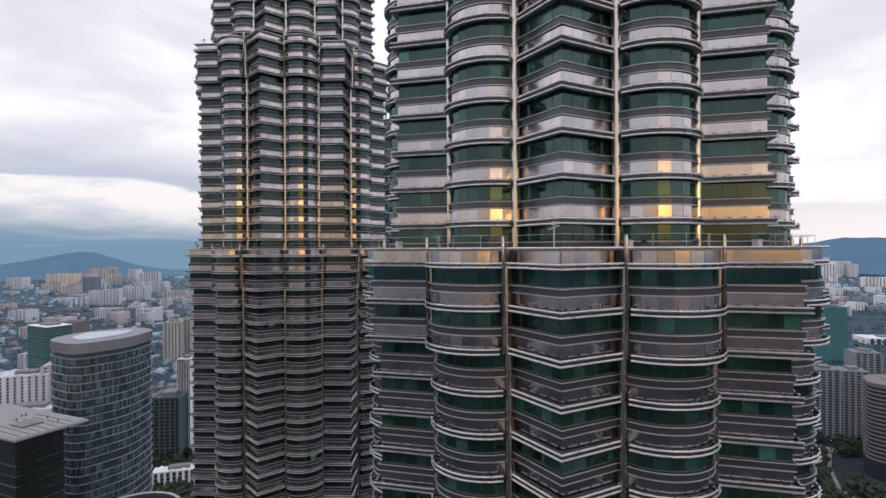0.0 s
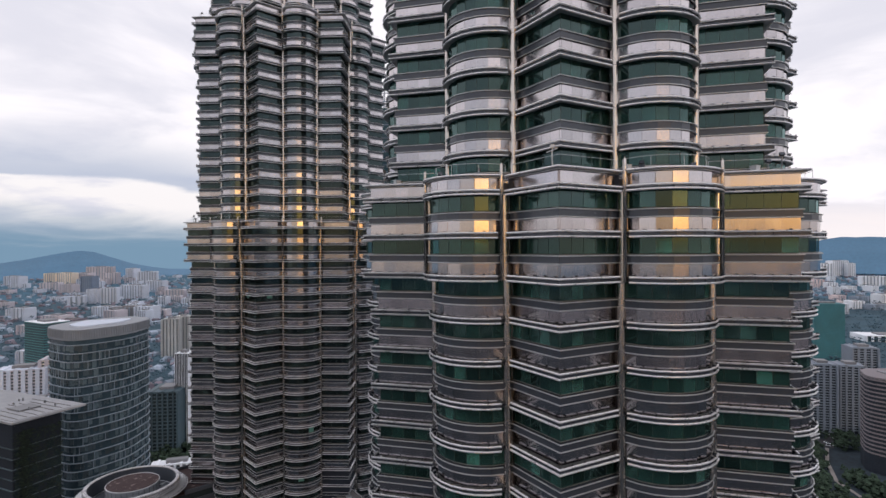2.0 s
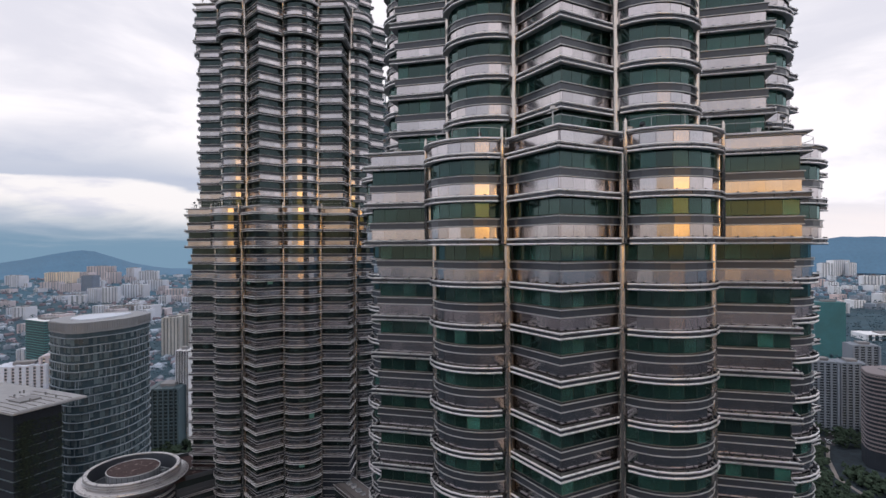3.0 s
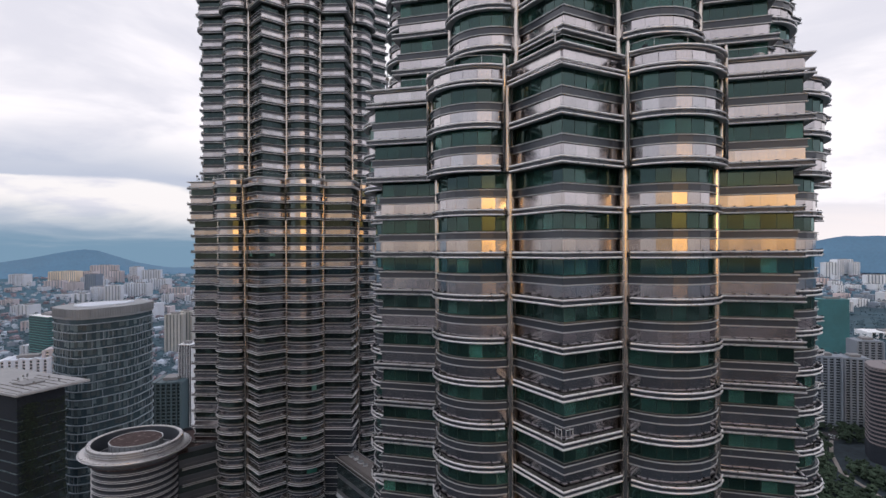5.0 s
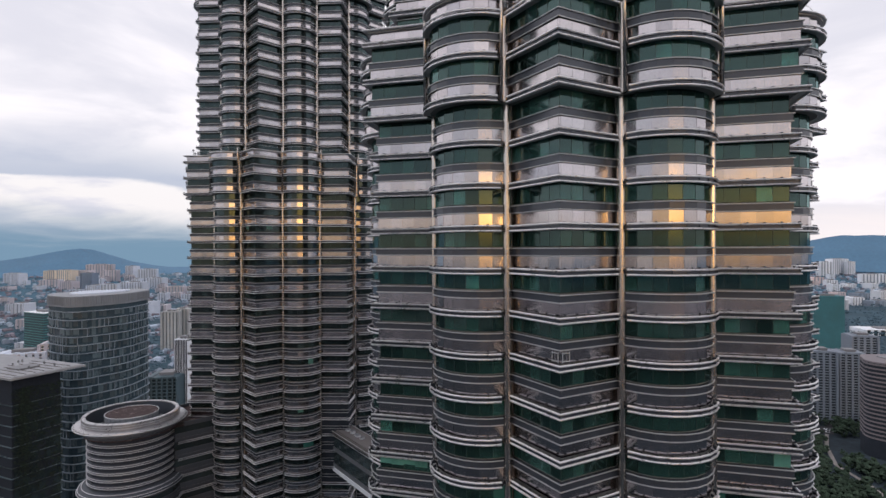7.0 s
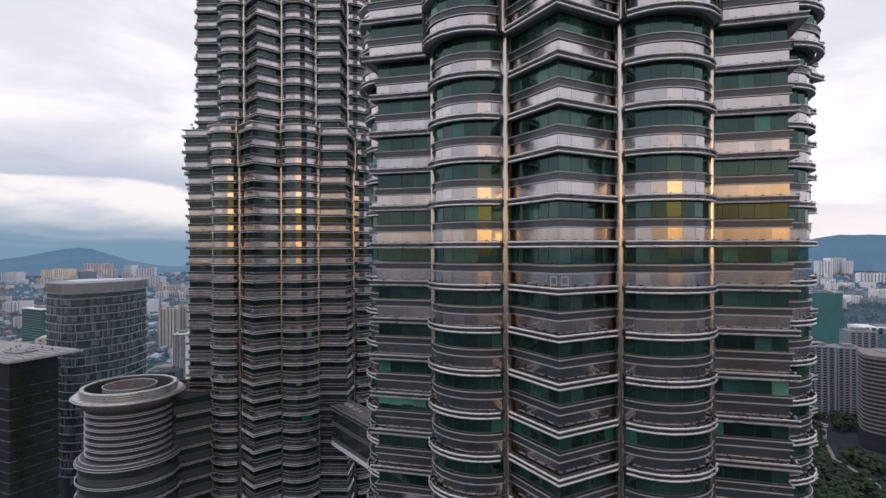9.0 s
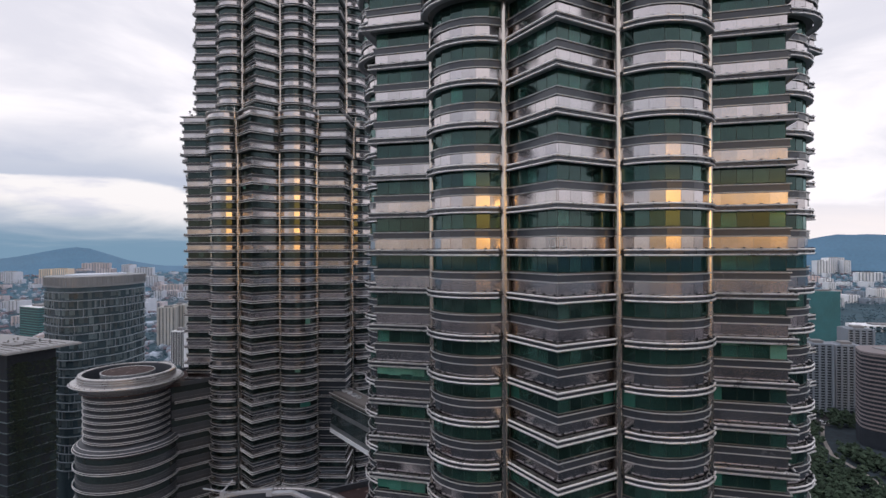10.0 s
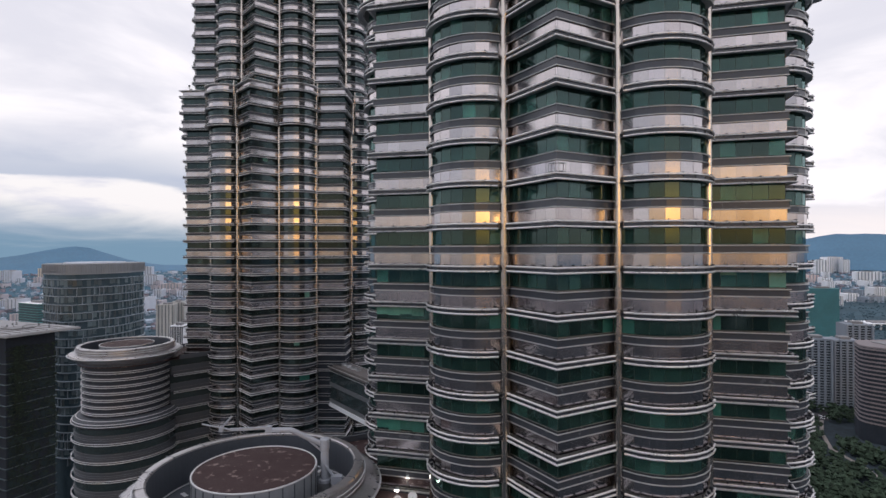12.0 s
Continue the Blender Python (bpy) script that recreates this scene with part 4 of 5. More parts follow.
for i in range(int((L1 - L0) / 2.24)):
    for z in (163.4, 167.4):
        part("pane", pane_me, bridge, at=(L0 + 2.24 * i, 0, z))
part("inner_wall", Shape().box(L0, L1, -2.5, 2.6, 163.1, 170.7).mesh("inner_wall", ROOM), bridge)
for i, (w, h) in enumerate(((1.2, 0.5), (0.8, 0.7), (1.5, 0.4), (0.7, 0.5))):
    v = thing("roof_unit", "small grey ventilation unit on the footbridge roof", "roof unit", *(far_tip + run * (0.04 + 0.05 * i)).to_2d(), 171.5, math.degrees(math.atan2(run.y, run.x)), "footbridge roof units")
    part("body", Shape().box(-w / 2, w / 2, -0.6, 0.4, 0, h).mesh("body", PALE_METAL), v)
    part("cap", Shape().box(-w / 2 - 0.06, w / 2 + 0.06, -0.66, 0.46, h, h + 0.06).mesh("cap", DARK_STEEL), v)
# dark cladding of the tower round the bridge's landing
for t_pos, turn, k in ((FAR, FAR_TURN, 1), (NEAR, NEAR_TURN, 5)):
    a, b, c = point_bay(k, 1.0, 0.02)
    portal = Shape().slab(a, b, 0, 20, 0.25, 0).slab(b, c, 0, 20, 0.25, 0)
    pt = new("landing_cladding", portal.mesh("landing_cladding", DARK_WALL))
    pt.matrix_world = pose(t_pos[0], t_pos[1], 158.6, 0, 0, turn)
    tagged(pt, "dark cladding round the footbridge landing", "cladding", kind="structure")


# ================= city buildings =================
def bars(poly, z0, step, count, low, high, out, mat, name, parent):
    """Storey bands round a plan, each a part."""
    n = len(poly)
    cx, cy = sum(p[0] for p in poly) / n, sum(p[1] for p in poly) / n
    big = []
    for px, py in poly:
        l = math.hypot(px - cx, py - cy)
        big.append((cx + (px - cx) * (1 + out / l), cy + (py - cy) * (1 + out / l)))
    me = Shape().prism(big, low, high).mesh(name, mat)
    for i in range(count):
        part(name, me, parent, at=(0, 0, z0 - step * i))


def rounded(points, r, n=6):
    """A plan polygon with rounded corners."""
    out, k = [], len(points)
    for i in range(k):
        p0, p1, p2 = (Vector(points[j % k]) for j in (i - 1, i, i + 1))
        a, b = p1 + (p0 - p1).normalized() * r, p1 + (p2 - p1).normalized() * r
        for j in range(n + 1):
            f = j / n
            out.append(tuple(a * (1 - f) ** 2 + p1 * (2 * f * (1 - f)) + b * f * f))
    return out


# the tall curved glass office block
curved = thing("office_block", "curved grey glass office block with pale floor edges", "office building")
plan = rounded([(-209, 302), (-208, 280), (-184, 266), (-170, 288), (-171, 316), (-190, 326)], 9, 7)
part("glazing", Shape().prism(plan, 0, 188.3).mesh("glazing", CURVED_GLASS), curved)
bars(plan, 185.6, 4.2, 22, -0.2, 0.2, 0.7, EDGE, "floor_edge", curved)
bars(plan, 188.3, 4.0, 1, -0.3, 5.0, 0.5, BLOCK_SCREEN, "roof_screen", curved)
part("roof_plant", Shape().prism(rounded([(-201, 302), (-199, 284), (-187, 277), (-178, 295), (-180, 312)], 5, 4), 187, 193.9).mesh("roof_plant", FAR_PALE), curved)
slats = Shape()
for a, b in zip(plan, plan[1:] + plan[:1]):
    l = math.hypot(b[0] - a[0], b[1] - a[1])
    n_ = max(1, round(l / 1.1))
    for j in range(n_):
        q = (a[0] + (b[0] - a[0]) * j / n_, a[1] + (b[1] - a[1]) * j / n_)
        q2 = (q[0] + (b[0] - a[0]) / l * 0.3, q[1] + (b[1] - a[1]) / l * 0.3)
        slats.slab(q2, q, 188.9, 192.9, -0.75, 0.5)
part("screen_slat", slats.mesh("screen_slat", BLOCK_SCREEN), curved, kind="stuff")
random.seed(11)
mull, lit = Shape(), Shape()
for i, (a, b) in enumerate(zip(plan, plan[1:] + plan[:1])):
    l = math.hypot(b[0] - a[0], b[1] - a[1])
    for j in range(max(1, int(l / 2.4))):
        for fl in range(22):
            f = (j + random.random() * 0.4) / max(1, int(l / 2.4))
            q = (a[0] + (b[0] - a[0]) * f, a[1] + (b[1] - a[1]) * f)
            if random.random() < 0.25:
                q2 = (q[0] + (b[0] - a[0]) / l * 0.3, q[1] + (b[1] - a[1]) / l * 0.3)
                mull.slab(q, q2, 185.6 - 4.2 * fl - 3.9, 185.6 - 4.2 * fl - 0.3, 0.25, -0.1)
            if random.random() < 0.8:
                w = random.uniform(1.2, 2.6)
                q2 = (q[0] + (b[0] - a[0]) / l * w, q[1] + (b[1] - a[1]) / l * w)
                lit.slab(q, q2, 185.6 - 4.2 * fl - random.uniform(2.6, 3.9), 185.6 - 4.2 * fl - 0.4, 0.06, -0.1)
part("mullion", mull.mesh("mullion", EDGE), curved, kind="stuff")
part("window_screen", lit.mesh("window_screen", SCREEN), curved, kind="stuff")

# the dark block with the wide flat roof and planted walls
flat = thing("office_block", "dark office block with broad pale flat roof and climbing plants", "office building", -163.4, 204.6, 0, math.degrees(math.atan2(24.4, 10.7)))
part("roof_slab", Shape().box(-1, 27, 0, 60, 167.2, 168.0).mesh("roof_slab", CONCRETE), flat)
part("roof_deck", Shape().box(0, 26, 1, 59, 168.0, 168.25).mesh("roof_deck", CONCRETE), flat)
for i in range(7):
    part("roof_pipe", Shape().tube([(2 + 3.3 * i, 2, 168.35), (3 + 3.1 * i, 28 - 2 * (i % 3), 168.35)], 0.12, 6).mesh("roof_pipe", ROOF), flat)
part("body", Shape().box(0.8, 18.5, 3, 58, 0, 167.2).mesh("body", DARK_WALL), flat)
edge = Shape().box(0.3, 18.9, 2.6, 58.4, -0.12, 0.12).mesh("floor_edge", SCREEN)
for i in range(22):
    part("floor_edge", edge, flat, at=(0, 0, 157 - 4 * i))
win = Shape().box(0, 2.6, 0, 0.12, 0, 2.4).mesh("window", DARK_GLASS)
random.seed(5)
for fl in range(16):
    for j in range(6):
        if random.random() < 0.75:
            part("window", win, flat, at=(1.4 + 2.9 * j, 2.92, 153.6 - 4 * fl))
for i in range(9):
    cx, cy = random.uniform(3, 24), random.uniform(6, 30)
    part("roof_post", Shape().box(cx - 0.25, cx + 0.25, cy - 0.25, cy + 0.25, 168.2, 168.2 + random.uniform(0.8, 1.8)).mesh("roof_post", GREY_WALL), flat)
part("roof_hatch", Shape().box(8, 16, 12, 20, 168.2, 168.9).mesh("roof_hatch", GREY_WALL), flat)
ivy = Shape()
for i in range(4200):
    col = random.choice((2.2, 4.0, 4.4, 5.5, 7.0, 9.5, 12.0, 15.0, 17.5))
    x_, z_ = col + random.gauss(0, 0.8), 163 - abs(random.gauss(0, 1)) * (30 if 3 < col < 8 else 52)
    s_ = random.uniform(0.25, 0.7)
    y_ = 2.75 - random.random() * 0.7
    ivy.v += [(x_, y_, z_), (x_ + s_, y_ - 0.2 * s_, z_ + 0.3 * s_), (x_ + 0.2 * s_, y_ - 0.4 * s_, z_ + s_), (x_ - 0.6 * s_, y_ - 0.3 * s_, z_ + 0.5 * s_)]
    b_ = len(ivy.v) - 4
    ivy.f += [(b_, b_ + 1, b_ + 2), (b_, b_ + 2, b_ + 3)]
part("ivy", ivy.mesh("ivy", IVY), flat, kind="stuff")


def apartment(label, x, y, w, d, h, turn, wall, bays_=6, step=3.3, name="apartment_block", group="", glass_=DARK_GLASS, piers=True, edge_mat=None, pier_w=0.2, sides=True):
    """A slab block: walls, recessed window bays with floor edges between upright piers, a roof with its plant room."""
    t = thing(name, label, "building", x, y, land(x, y) * 0.9, turn, group)
    part("wall", Shape().box(-w / 2, w / 2, -d / 2, d / 2, 0, h).mesh("wall", glass_), t)
    edges, pier = Shape(), Shape()
    n = int(h / step)
    for i in range(n):
        edges.box(-w / 2 - 0.5, w / 2 + 0.5, -d / 2 - 0.5, d / 2 + 0.5, h - step * i - 1.3, h - step * i)
    part("floor_edge", edges.mesh("floor_edge", edge_mat or GREY_WALL), t, kind="stuff")
    if piers:
        for i in range(bays_ + 1):
            px = -w / 2 + w * i / bays_
            pier.box(px - w / bays_ * pier_w, px + w / bays_ * pier_w, -d / 2 - 1.3, d / 2 + 1.3, 0, h + (1.5 if i % 2 else 0))
        for i in range(3 if sides else 0):
            py = -d / 2 + d * i / 2
            for px in (-w / 2, w / 2):
                pier.box(px - 1.0, px + 1.0, py - d * 0.12, py + d * 0.12, 0, h)
        part("pier", pier.mesh("pier", wall), t, kind="stuff")
    part("roof", Shape().box(-w / 2 - 0.4, w / 2 + 0.4, -d / 2 - 0.4, d / 2 + 0.4, h, h + 0.8).mesh("roof", wall), t)
    part("plant_room", Shape().box(-w * 0.2, w * 0.25, -d * 0.25, d * 0.25, h + 0.8, h + 4).mesh("plant_room", GREY_WALL), t)
    return t


def at(px, Y):
    """x of a place Y metres ahead at that bearing, in 1/961 of the distance."""
    return px * Y / 961


# the blue glass tower behind the twins, with an open frame round its roof
blue = thing("office_tower", "dark teal glass office tower with an open roof frame", "office building", -36, 334)
part("glazing", Shape().box(-12, 12, -10, 10, 0, 317).mesh("glazing", BLUE_GLAZING), blue)
blue_edge = Shape().box(-12.15, 12.15, -10.15, 10.15, -0.2, 0.2).mesh("floor_edge", SLATE)
for i in range(40):
    part("floor_edge", blue_edge, blue, at=(0, 0, 315 - 4 * i))
frame_post = Shape().box(-0.25, 0.25, -0.25, 0.25, 317, 331).mesh("roof_post", SLATE)
for i in range(9):
    for y_ in (-9.5, 9.5):
        part("roof_post", frame_post, blue, at=(-12 + 3 * i, y_, 0))
for z_ in (321, 326, 330.8):
    part("roof_rail", Shape().box(-12, 12, -9.7, -9.3, z_ - 0.2, z_ + 0.2).mesh("roof_rail", SLATE), blue)

# left: towers beyond the office blocks
apartment("pale apartment tower with dark upright window strips", at(-486, 1190), 1190, 34, 26, 81, 12, GREY_CREAM, 5, 3.3, "apartment_block", "", SCREEN, True, GREY_WALL, 0.33)
apartment("pale apartment tower with dark upright window strips", at(-466, 1215), 1215, 26, 26, 84, 12, GREY_CREAM, 4, 3.3, "apartment_block", "", SCREEN, True, GREY_WALL, 0.33)
apartment("narrow dark tower with thin white upright ribs", at(-464, 640), 640, 15, 15, 111, 0, PALE, 8, 60, "apartment_block", "", DARK_WALL, True, DARK_WALL, 0.07, False)
apartment("low teal glass office block with grey roof", at(-500, 620), 630, 34, 40, 72, 8, LOW_TEAL, 6, 4, "office_block", "", DARK_GLASS, True, LOW_TEAL, 0.14)
apartment("office block wrapped in green scaffold netting", at(-716, 910), 920, 60, 40, 112, -28, PALE, 7, 4.2, "office_block", "", LOW_TEAL, False, TEAL)
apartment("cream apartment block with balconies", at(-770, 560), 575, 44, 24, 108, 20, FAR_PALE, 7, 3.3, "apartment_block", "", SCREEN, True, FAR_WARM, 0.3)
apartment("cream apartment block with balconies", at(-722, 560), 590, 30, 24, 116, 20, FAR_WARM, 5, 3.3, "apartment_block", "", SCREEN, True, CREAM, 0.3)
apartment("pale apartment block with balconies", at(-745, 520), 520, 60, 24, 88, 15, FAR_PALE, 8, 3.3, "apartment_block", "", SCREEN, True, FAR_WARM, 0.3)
apartment("white low curved office wing", at(-480, 545), 545, 44, 14, 19, 18, PALE, 8, 4)
# right
apartment("tower wrapped in green scaffold netting", at(676, 1080), 1090, 54, 30, 119, -12, NET, 8, 3.6, "scaffolded_tower", "", NET, False, NET)
apartment("blue-grey apartment tower with balconies", at(668, 680), 690, 28, 26, 86, -14, COOL_WALL, 4, 3.3, "apartment_block", "grey towers", DARK_WALL, True, EDGE, 0.17)
apartment("blue-grey apartment tower with balconies", at(708, 690), 690, 28, 26, 84, -14, COOL_WALL, 4, 3.3, "apartment_block", "grey towers", DARK_WALL, True, EDGE, 0.17)
apartment("blue-grey apartment tower with balconies", at(735, 740), 745, 30, 26, 96, -14, COOL_WALL, 4, 3.3, "apartment_block", "grey towers", DARK_WALL, True, EDGE, 0.17)
apartment("long low hall with white roof", at(742, 860), 860, 70, 40, 16, -20, PALE, 8, 8, "low_hall")
apartment("long low hall with white roof", at(775, 1350), 1350, 120, 60, 14, -10, PALE, 8, 8, "low_hall")
ribbed = thing("office_tower", "dark office tower ringed by pale floor bands", "office building")
plan = rounded([(435, 565), (454, 540), (494, 535), (519, 565), (504, 600), (454, 600)], 11, 6)
part("glazing", Shape().prism(plan, 0, 97).mesh("glazing", DARK_WALL), ribbed)
bars(plan, 96.5, 4.2, 19, -1.7, 0.0, 0.35, BAND, "floor_band", ribbed)
bars(plan, 97, 4, 1, 0, 1.6, 0.2, BAND, "roof_parapet", ribbed)
part("roof_plant", Shape().box(462, 490, 556, 585, 97, 99.5).mesh("roof_plant", GREY_WALL), ribbed)

# far apartment quarter
random.seed(21)
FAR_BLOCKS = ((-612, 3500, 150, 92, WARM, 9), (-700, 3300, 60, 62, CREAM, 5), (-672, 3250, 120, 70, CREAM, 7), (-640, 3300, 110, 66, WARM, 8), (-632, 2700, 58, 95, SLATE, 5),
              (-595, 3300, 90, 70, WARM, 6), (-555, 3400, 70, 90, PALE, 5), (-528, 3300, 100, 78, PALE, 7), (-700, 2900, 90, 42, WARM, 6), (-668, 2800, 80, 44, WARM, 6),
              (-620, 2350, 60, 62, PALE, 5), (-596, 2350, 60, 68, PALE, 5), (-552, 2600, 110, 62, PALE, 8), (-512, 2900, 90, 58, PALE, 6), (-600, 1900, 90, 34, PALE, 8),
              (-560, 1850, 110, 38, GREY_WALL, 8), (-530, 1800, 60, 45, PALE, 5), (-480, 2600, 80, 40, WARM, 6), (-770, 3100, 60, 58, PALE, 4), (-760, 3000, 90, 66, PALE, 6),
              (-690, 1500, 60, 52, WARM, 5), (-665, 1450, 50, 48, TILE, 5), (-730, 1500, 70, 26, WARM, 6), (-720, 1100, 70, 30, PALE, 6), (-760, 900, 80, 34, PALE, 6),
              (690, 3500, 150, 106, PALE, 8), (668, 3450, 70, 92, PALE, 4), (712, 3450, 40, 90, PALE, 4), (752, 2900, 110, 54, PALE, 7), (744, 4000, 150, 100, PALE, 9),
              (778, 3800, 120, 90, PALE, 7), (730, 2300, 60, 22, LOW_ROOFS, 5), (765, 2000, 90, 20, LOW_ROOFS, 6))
more = []
for i in range(64):
    Y = random.uniform(1700, 3900)
    b = random.uniform(-800, -440) if i < 46 else random.uniform(640, 800)
    if abs(b * Y / 961) ** 2 + Y * Y > 4250 ** 2:
        continue
    more.append((b, Y, random.uniform(25, 55), random.uniform(15, 42), random.choice((PALE, PALE, WARM)), random.choice((3, 4, 5))))
# haze on the left blocks is in the wall tint, with pale windows throughout
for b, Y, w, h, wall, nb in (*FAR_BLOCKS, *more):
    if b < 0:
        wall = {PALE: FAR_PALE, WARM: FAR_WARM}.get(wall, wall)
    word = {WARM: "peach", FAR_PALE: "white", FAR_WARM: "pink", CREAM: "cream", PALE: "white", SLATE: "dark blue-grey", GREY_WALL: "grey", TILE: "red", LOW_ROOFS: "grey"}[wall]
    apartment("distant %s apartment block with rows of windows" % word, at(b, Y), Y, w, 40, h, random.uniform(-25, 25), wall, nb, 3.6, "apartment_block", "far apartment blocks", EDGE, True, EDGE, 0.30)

# wooded land under the far quarters
for x0_, x1_ in ((-880, -400), (610, 880)):
    sheet = Shape().prism([(at(x0_, 800), 800), (at(x1_, 800), 800), (at(x1_, 3300), 3300), (at(x0_, 3300), 3300)], 0.0, 0.3)
    tagged(new("park_ground", sheet.mesh("park_ground", WOODED)), "hazy blue-green wooded land between far houses", "ground", kind="structure")

# low houses and trees that nobody could count
random.seed(31)
houses, tiles = Shape(), Shape()
for i in range(2300):
    Y = 700 + 3200 * random.random() ** 1.2
    b = random.choice((random.uniform(-860, -420), random.uniform(610, 860)))
    x_ = at(b, Y)
    if -240 < x_ < 60 and Y < 380:
        continue
    w, d, h = random.uniform(8, 24), random.uniform(8, 16), random.uniform(4, 9)
    if Y < 2500 and b > 0:
        continue
    tgt = tiles if random.random() < 0.35 else houses
    a_ = random.uniform(0, 3.14)
    c_, s_ = math.cos(a_), math.sin(a_)
    q = [(x_ + u * c_ - v * s_, Y + u * s_ + v * c_) for u, v in ((-w / 2, -d / 2), (w / 2, -d / 2), (w / 2, d / 2), (-w / 2, d / 2))]
    base = len(tgt.v)
    g_ = land(x_, Y)
    h += g_
    tgt.prism(q, 0, h)
    m0, m1 = ((q[0][0] + q[3][0]) / 2, (q[0][1] + q[3][1]) / 2), ((q[1][0] + q[2][0]) / 2, (q[1][1] + q[2][1]) / 2)
    tgt.v += [(*m0, h + d * 0.25), (*m1, h + d * 0.25)]
    tgt.f += [(base + 4, base + 5, base + 9, base + 8), (base + 6, base + 7, base + 8, base + 9), (base + 5, base + 6, base + 9), (base + 7, base + 4, base + 8)]
# the city goes on unseen behind the walk, added to brighten the steel's reflections
around = Shape()
for i in range(2400):
    r_, w_ = 1300 + 2900 * random.random(), radians(random.uniform(150, 390))
    x_, y_, a_ = r_ * math.cos(w_), r_ * math.sin(w_), random.uniform(0, 3.14)
    u, v, h = random.uniform(12, 28), random.uniform(10, 20), random.uniform(8, 26)
    c_, s_ = math.cos(a_), math.sin(a_)
    around.prism([(x_ + p * c_ - q * s_, y_ + p * s_ + q * c_) for p, q in ((-u, -v), (u, -v), (u, v), (-u, v))], 0, h)
tagged(new("city_houses", around.mesh("city_houses", CITY_WALL)), "unseen spread of low pale pinkish city houses added for reflections", "houses", kind="stuff")
# darker unseen blocks closer in, added for the lower panels to reflect
streets = Shape()
for i in range(420):
    r_, w_ = 330 + 970 * random.random() ** 0.7, radians(random.uniform(160, 380))
    x_, y_, a_ = r_ * math.cos(w_), r_ * math.sin(w_), random.uniform(0, 3.14)
    u, v, h = random.uniform(10, 24), random.uniform(8, 18), random.uniform(8, 30)
    c_, s_ = math.cos(a_), math.sin(a_)
    streets.prism([(x_ + p * c_ - q * s_, y_ + p * s_ + q * c_) for p, q in ((-u, -v), (u, -v), (u, v), (-u, v))], 0, h)
tagged(new("city_blocks", streets.mesh("city_blocks", GREY_BLOCK)), "unseen spread of dull grey city blocks added for reflections", "houses", kind="stuff")
tagged(new("low_houses", houses.mesh("low_houses", LOW_ROOFS)), "spread of low grey and white roofed city houses", "houses", kind="stuff")
tagged(new("tiled_houses", tiles.mesh("tiled_houses", TILE)), "spread of low red tiled city houses", "houses", kind="stuff")

OCTA = ((1, 0, 0), (0, 1, 0), (-1, 0, 0), (0, -1, 0), (0, 0, 1), (0, 0, -1))
OCTA_F = ((0, 1, 4), (1, 2, 4), (2, 3, 4), (3, 0, 4), (1, 0, 5), (2, 1, 5), (3, 2, 5), (0, 3, 5))


def woods(name, label, places, clumps, mat=LEAF, tall=0.8):
    s = Shape()
    for x_, y_, size in places:
        g_ = land(x_, y_)
        for j in range(clumps):
            a_, e_ = random.uniform(0, 6.28), random.random()
            rr = size * (0.35 + 0.65 * e_)
            cx, cy, cz = x_ + rr * math.cos(a_) * 0.9, y_ + rr * math.sin(a_) * 0.9, g_ + size * (0.7 + 0.9 * random.random() * (1.1 - e_ * 0.6))
            k_ = size * random.uniform(0.18, 0.42)
            base = len(s.v)
            for ox, oy, oz in OCTA:
                f_ = k_ * random.uniform(0.7, 1.3)
                s.v.append((cx + ox * f_, cy + oy * f_, cz + oz * f_ * tall))
            s.f += [tuple(base + q for q in f) for f in OCTA_F]
    tagged(new(name, s.mesh(name, mat, tall < 0.8)), label, "trees", kind="stuff")


park = []
for i in range(3400):
    Y = random.uniform(330, 860)
    b = random.uniform(600, 900)
    if abs(at(b, Y) - (384 if Y < 541 else 387 + (Y - 541) * 0.6)) < 9 and 450 < Y < 640:
        continue
    if 415 < at(b, Y) < 540 and 515 < Y < 615 or abs(at(b, Y) - (455 + (640 - Y) * 1.5)) < 20 and 635 < Y < 700 or 460 < at(b, Y) < 600 and 670 < Y < 765:
        continue
    park.append((at(b, Y), Y, 2.4 + 5.2 * random.random() ** 2))
woods("park_trees", "dense dark green park trees beside the towers", park, 16)
park = [(at(random.uniform(-530, -420), 1) * Y, Y, random.uniform(4, 8)) for Y in (random.uniform(400, 800) for i in range(700))]
woods("street_trees", "dark green trees between the office blocks", park, 12)
far_w = []
for i in range(3000):
    Y = 800 + 3200 * random.random() ** 1.2
    b = random.choice((random.uniform(-880, -420), random.uniform(610, 880)))
    far_w.append((at(b, Y), Y, random.uniform(5, 12)))
woods("far_trees", "hazy dark blue-green treetops among far houses", far_w, 5, FAR_LEAF, 0.5)

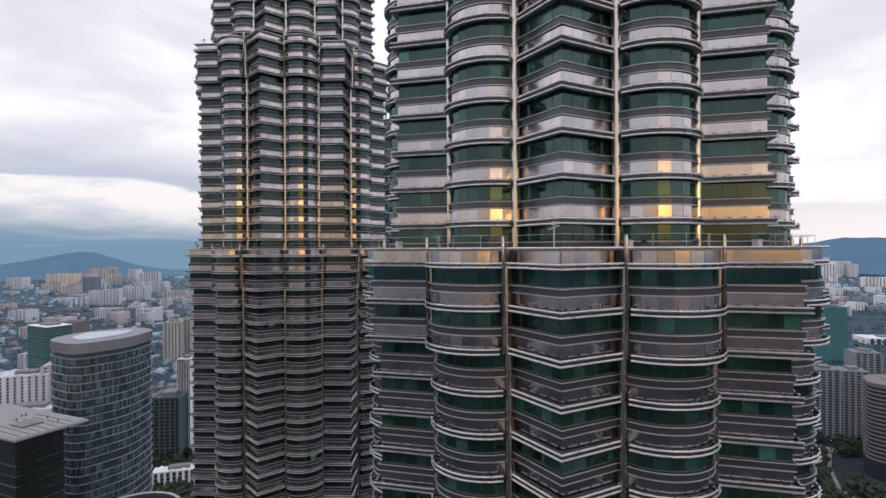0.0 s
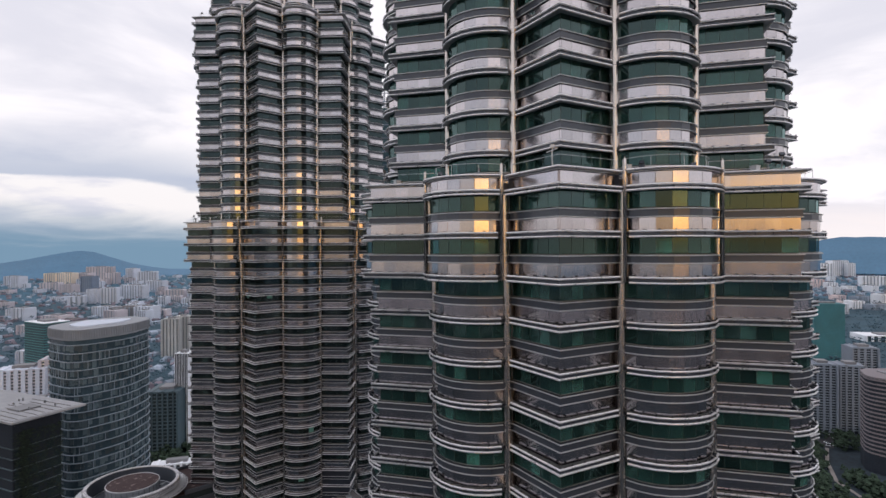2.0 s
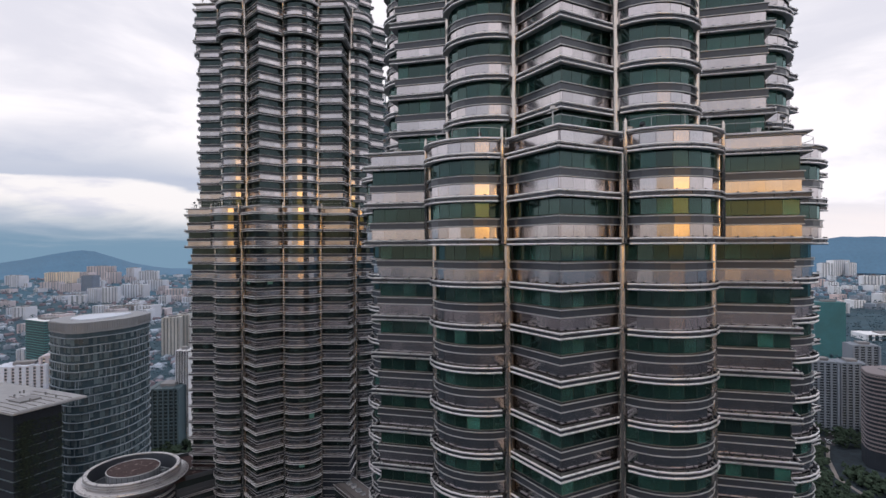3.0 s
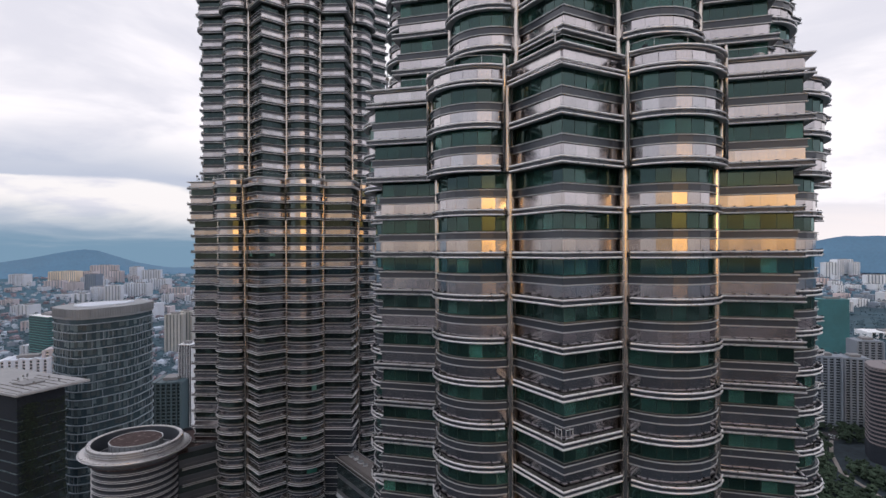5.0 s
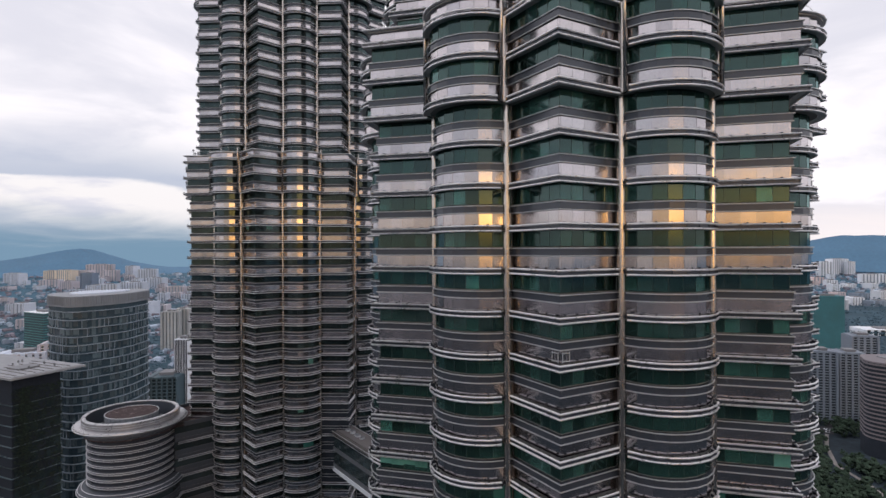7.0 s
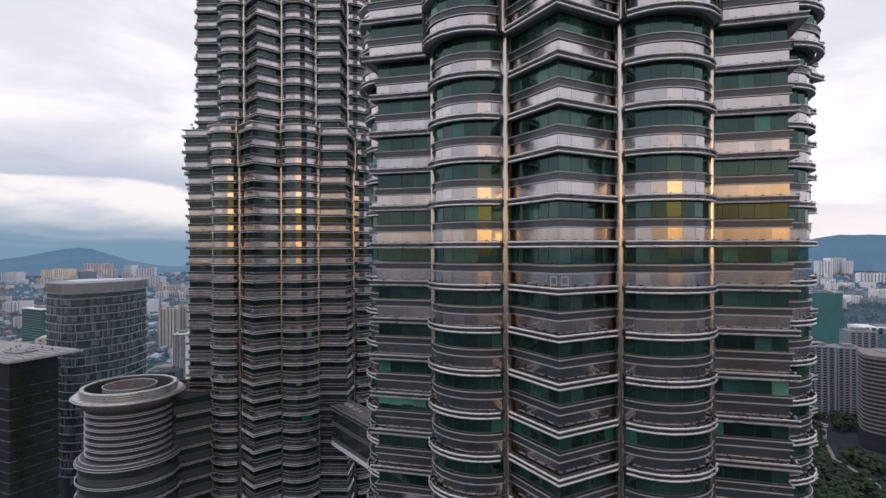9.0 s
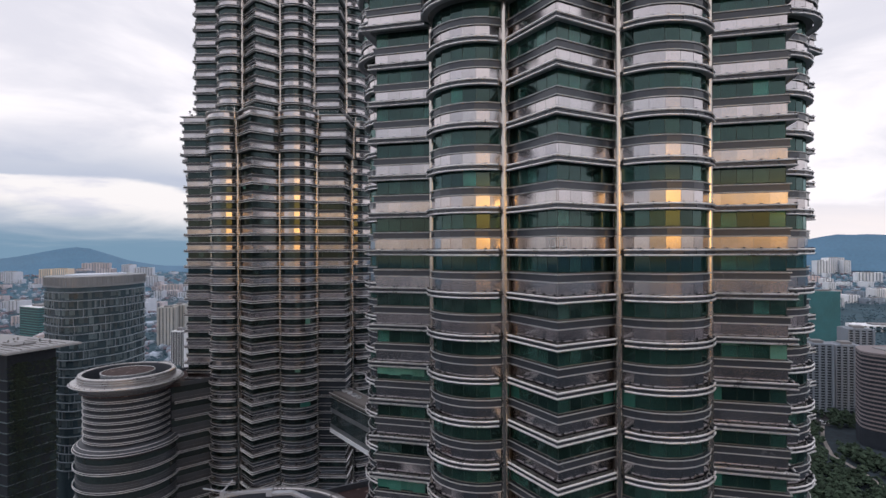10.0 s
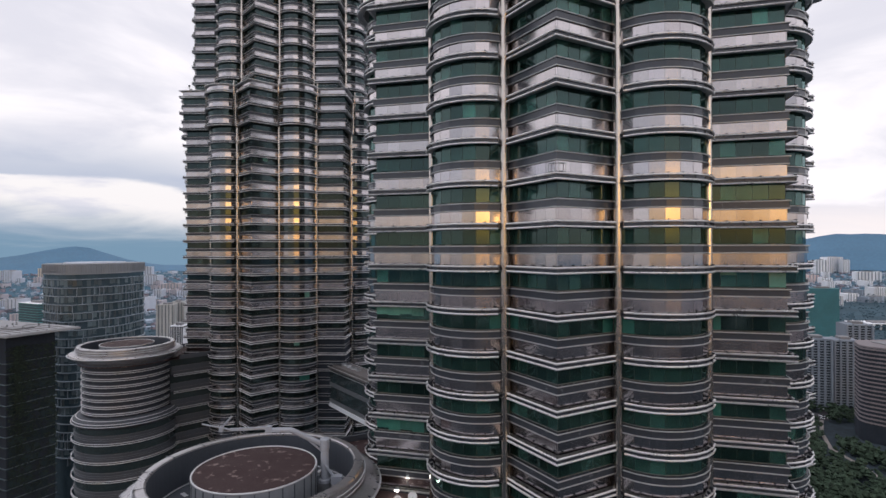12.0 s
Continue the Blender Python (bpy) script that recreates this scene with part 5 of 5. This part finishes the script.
# streets with cars
for pts, w in ((((455, 640), (640, 900)), 9), (((455, 640), (380, 690), (300, 730)), 14), (((-260, 430), (-285, 640), (-380, 1000)), 8)):
    r_ = Shape()
    for n_, ((ax_, ay_), (bx_, by_)) in enumerate(zip(pts, pts[1:])):
        l = math.hypot(bx_ - ax_, by_ - ay_)
        nx, ny = -(by_ - ay_) / l * w, (bx_ - ax_) / l * w
        r_.prism([(ax_ - nx, ay_ - ny), (bx_ - nx, by_ - ny), (bx_ + nx, by_ + ny), (ax_ + nx, ay_ + ny)], 0.01, 0.10 + 0.02 * n_ + 0.006 * w)
    tagged(new("road", r_.mesh("road", ASPHALT)), "wide grey asphalt city street", "road", kind="structure")

walk_way = Shape()
for (ax_, ay_), (bx_, by_) in (((376, 455), (384, 492)), ((384, 492), (387, 541)), ((387, 541), (412, 590)), ((412, 590), (440, 630))):
    l = math.hypot(bx_ - ax_, by_ - ay_)
    nx, ny = -(by_ - ay_) / l * 1.8, (bx_ - ax_) / l * 1.8
    walk_way.prism([(ax_ - nx, ay_ - ny), (bx_ - nx, by_ - ny), (bx_ + nx, by_ + ny), (ax_ + nx, ay_ + ny)], 0.01, 0.25)
tagged(new("footpath", walk_way.mesh("footpath", PATH)), "pale paved footpath through the dark park", "footpath", kind="structure")

CAR = {"body": Shape().prism(rounded([(-2.2, -0.9), (2.2, -0.9), (2.2, 0.9), (-2.2, 0.9)], 0.4, 2), 0.3, 0.9), "cabin": Shape().prism(rounded([(-1.4, -0.8), (1.0, -0.8), (1.0, 0.8), (-1.4, 0.8)], 0.4, 2), 0.9, 1.45)}
CAR_ME = {k_: v_.mesh(k_, {"body": PALE, "cabin": DARK_GLASS}[k_]) for k_, v_ in CAR.items()}
WHEEL = Shape().tube([(0, -0.1, 0), (0, 0.1, 0)], 0.33, 10).mesh("wheel", FASCIA)
for i in range(44):
    f = random.random()
    x_, y_ = (452 + random.uniform(-6, 4) + 120 * f, 640 + 168 * f) if i < 14 else (455 - 75 * f + random.uniform(-5, 5), 640 + 50 * f + random.uniform(-8, 8))
    car = thing("car", "white car parked on the city street", "car", x_, y_, 0.24, 55 if i < 14 else 146, "cars on the street")
    for k_ in CAR_ME:
        part(k_, CAR_ME[k_], car)
    for wx_ in (-1.4, 1.4):
        for wy_ in (-0.85, 0.85):
            part("wheel", WHEEL, car, at=(wx_, wy_, 0.33))
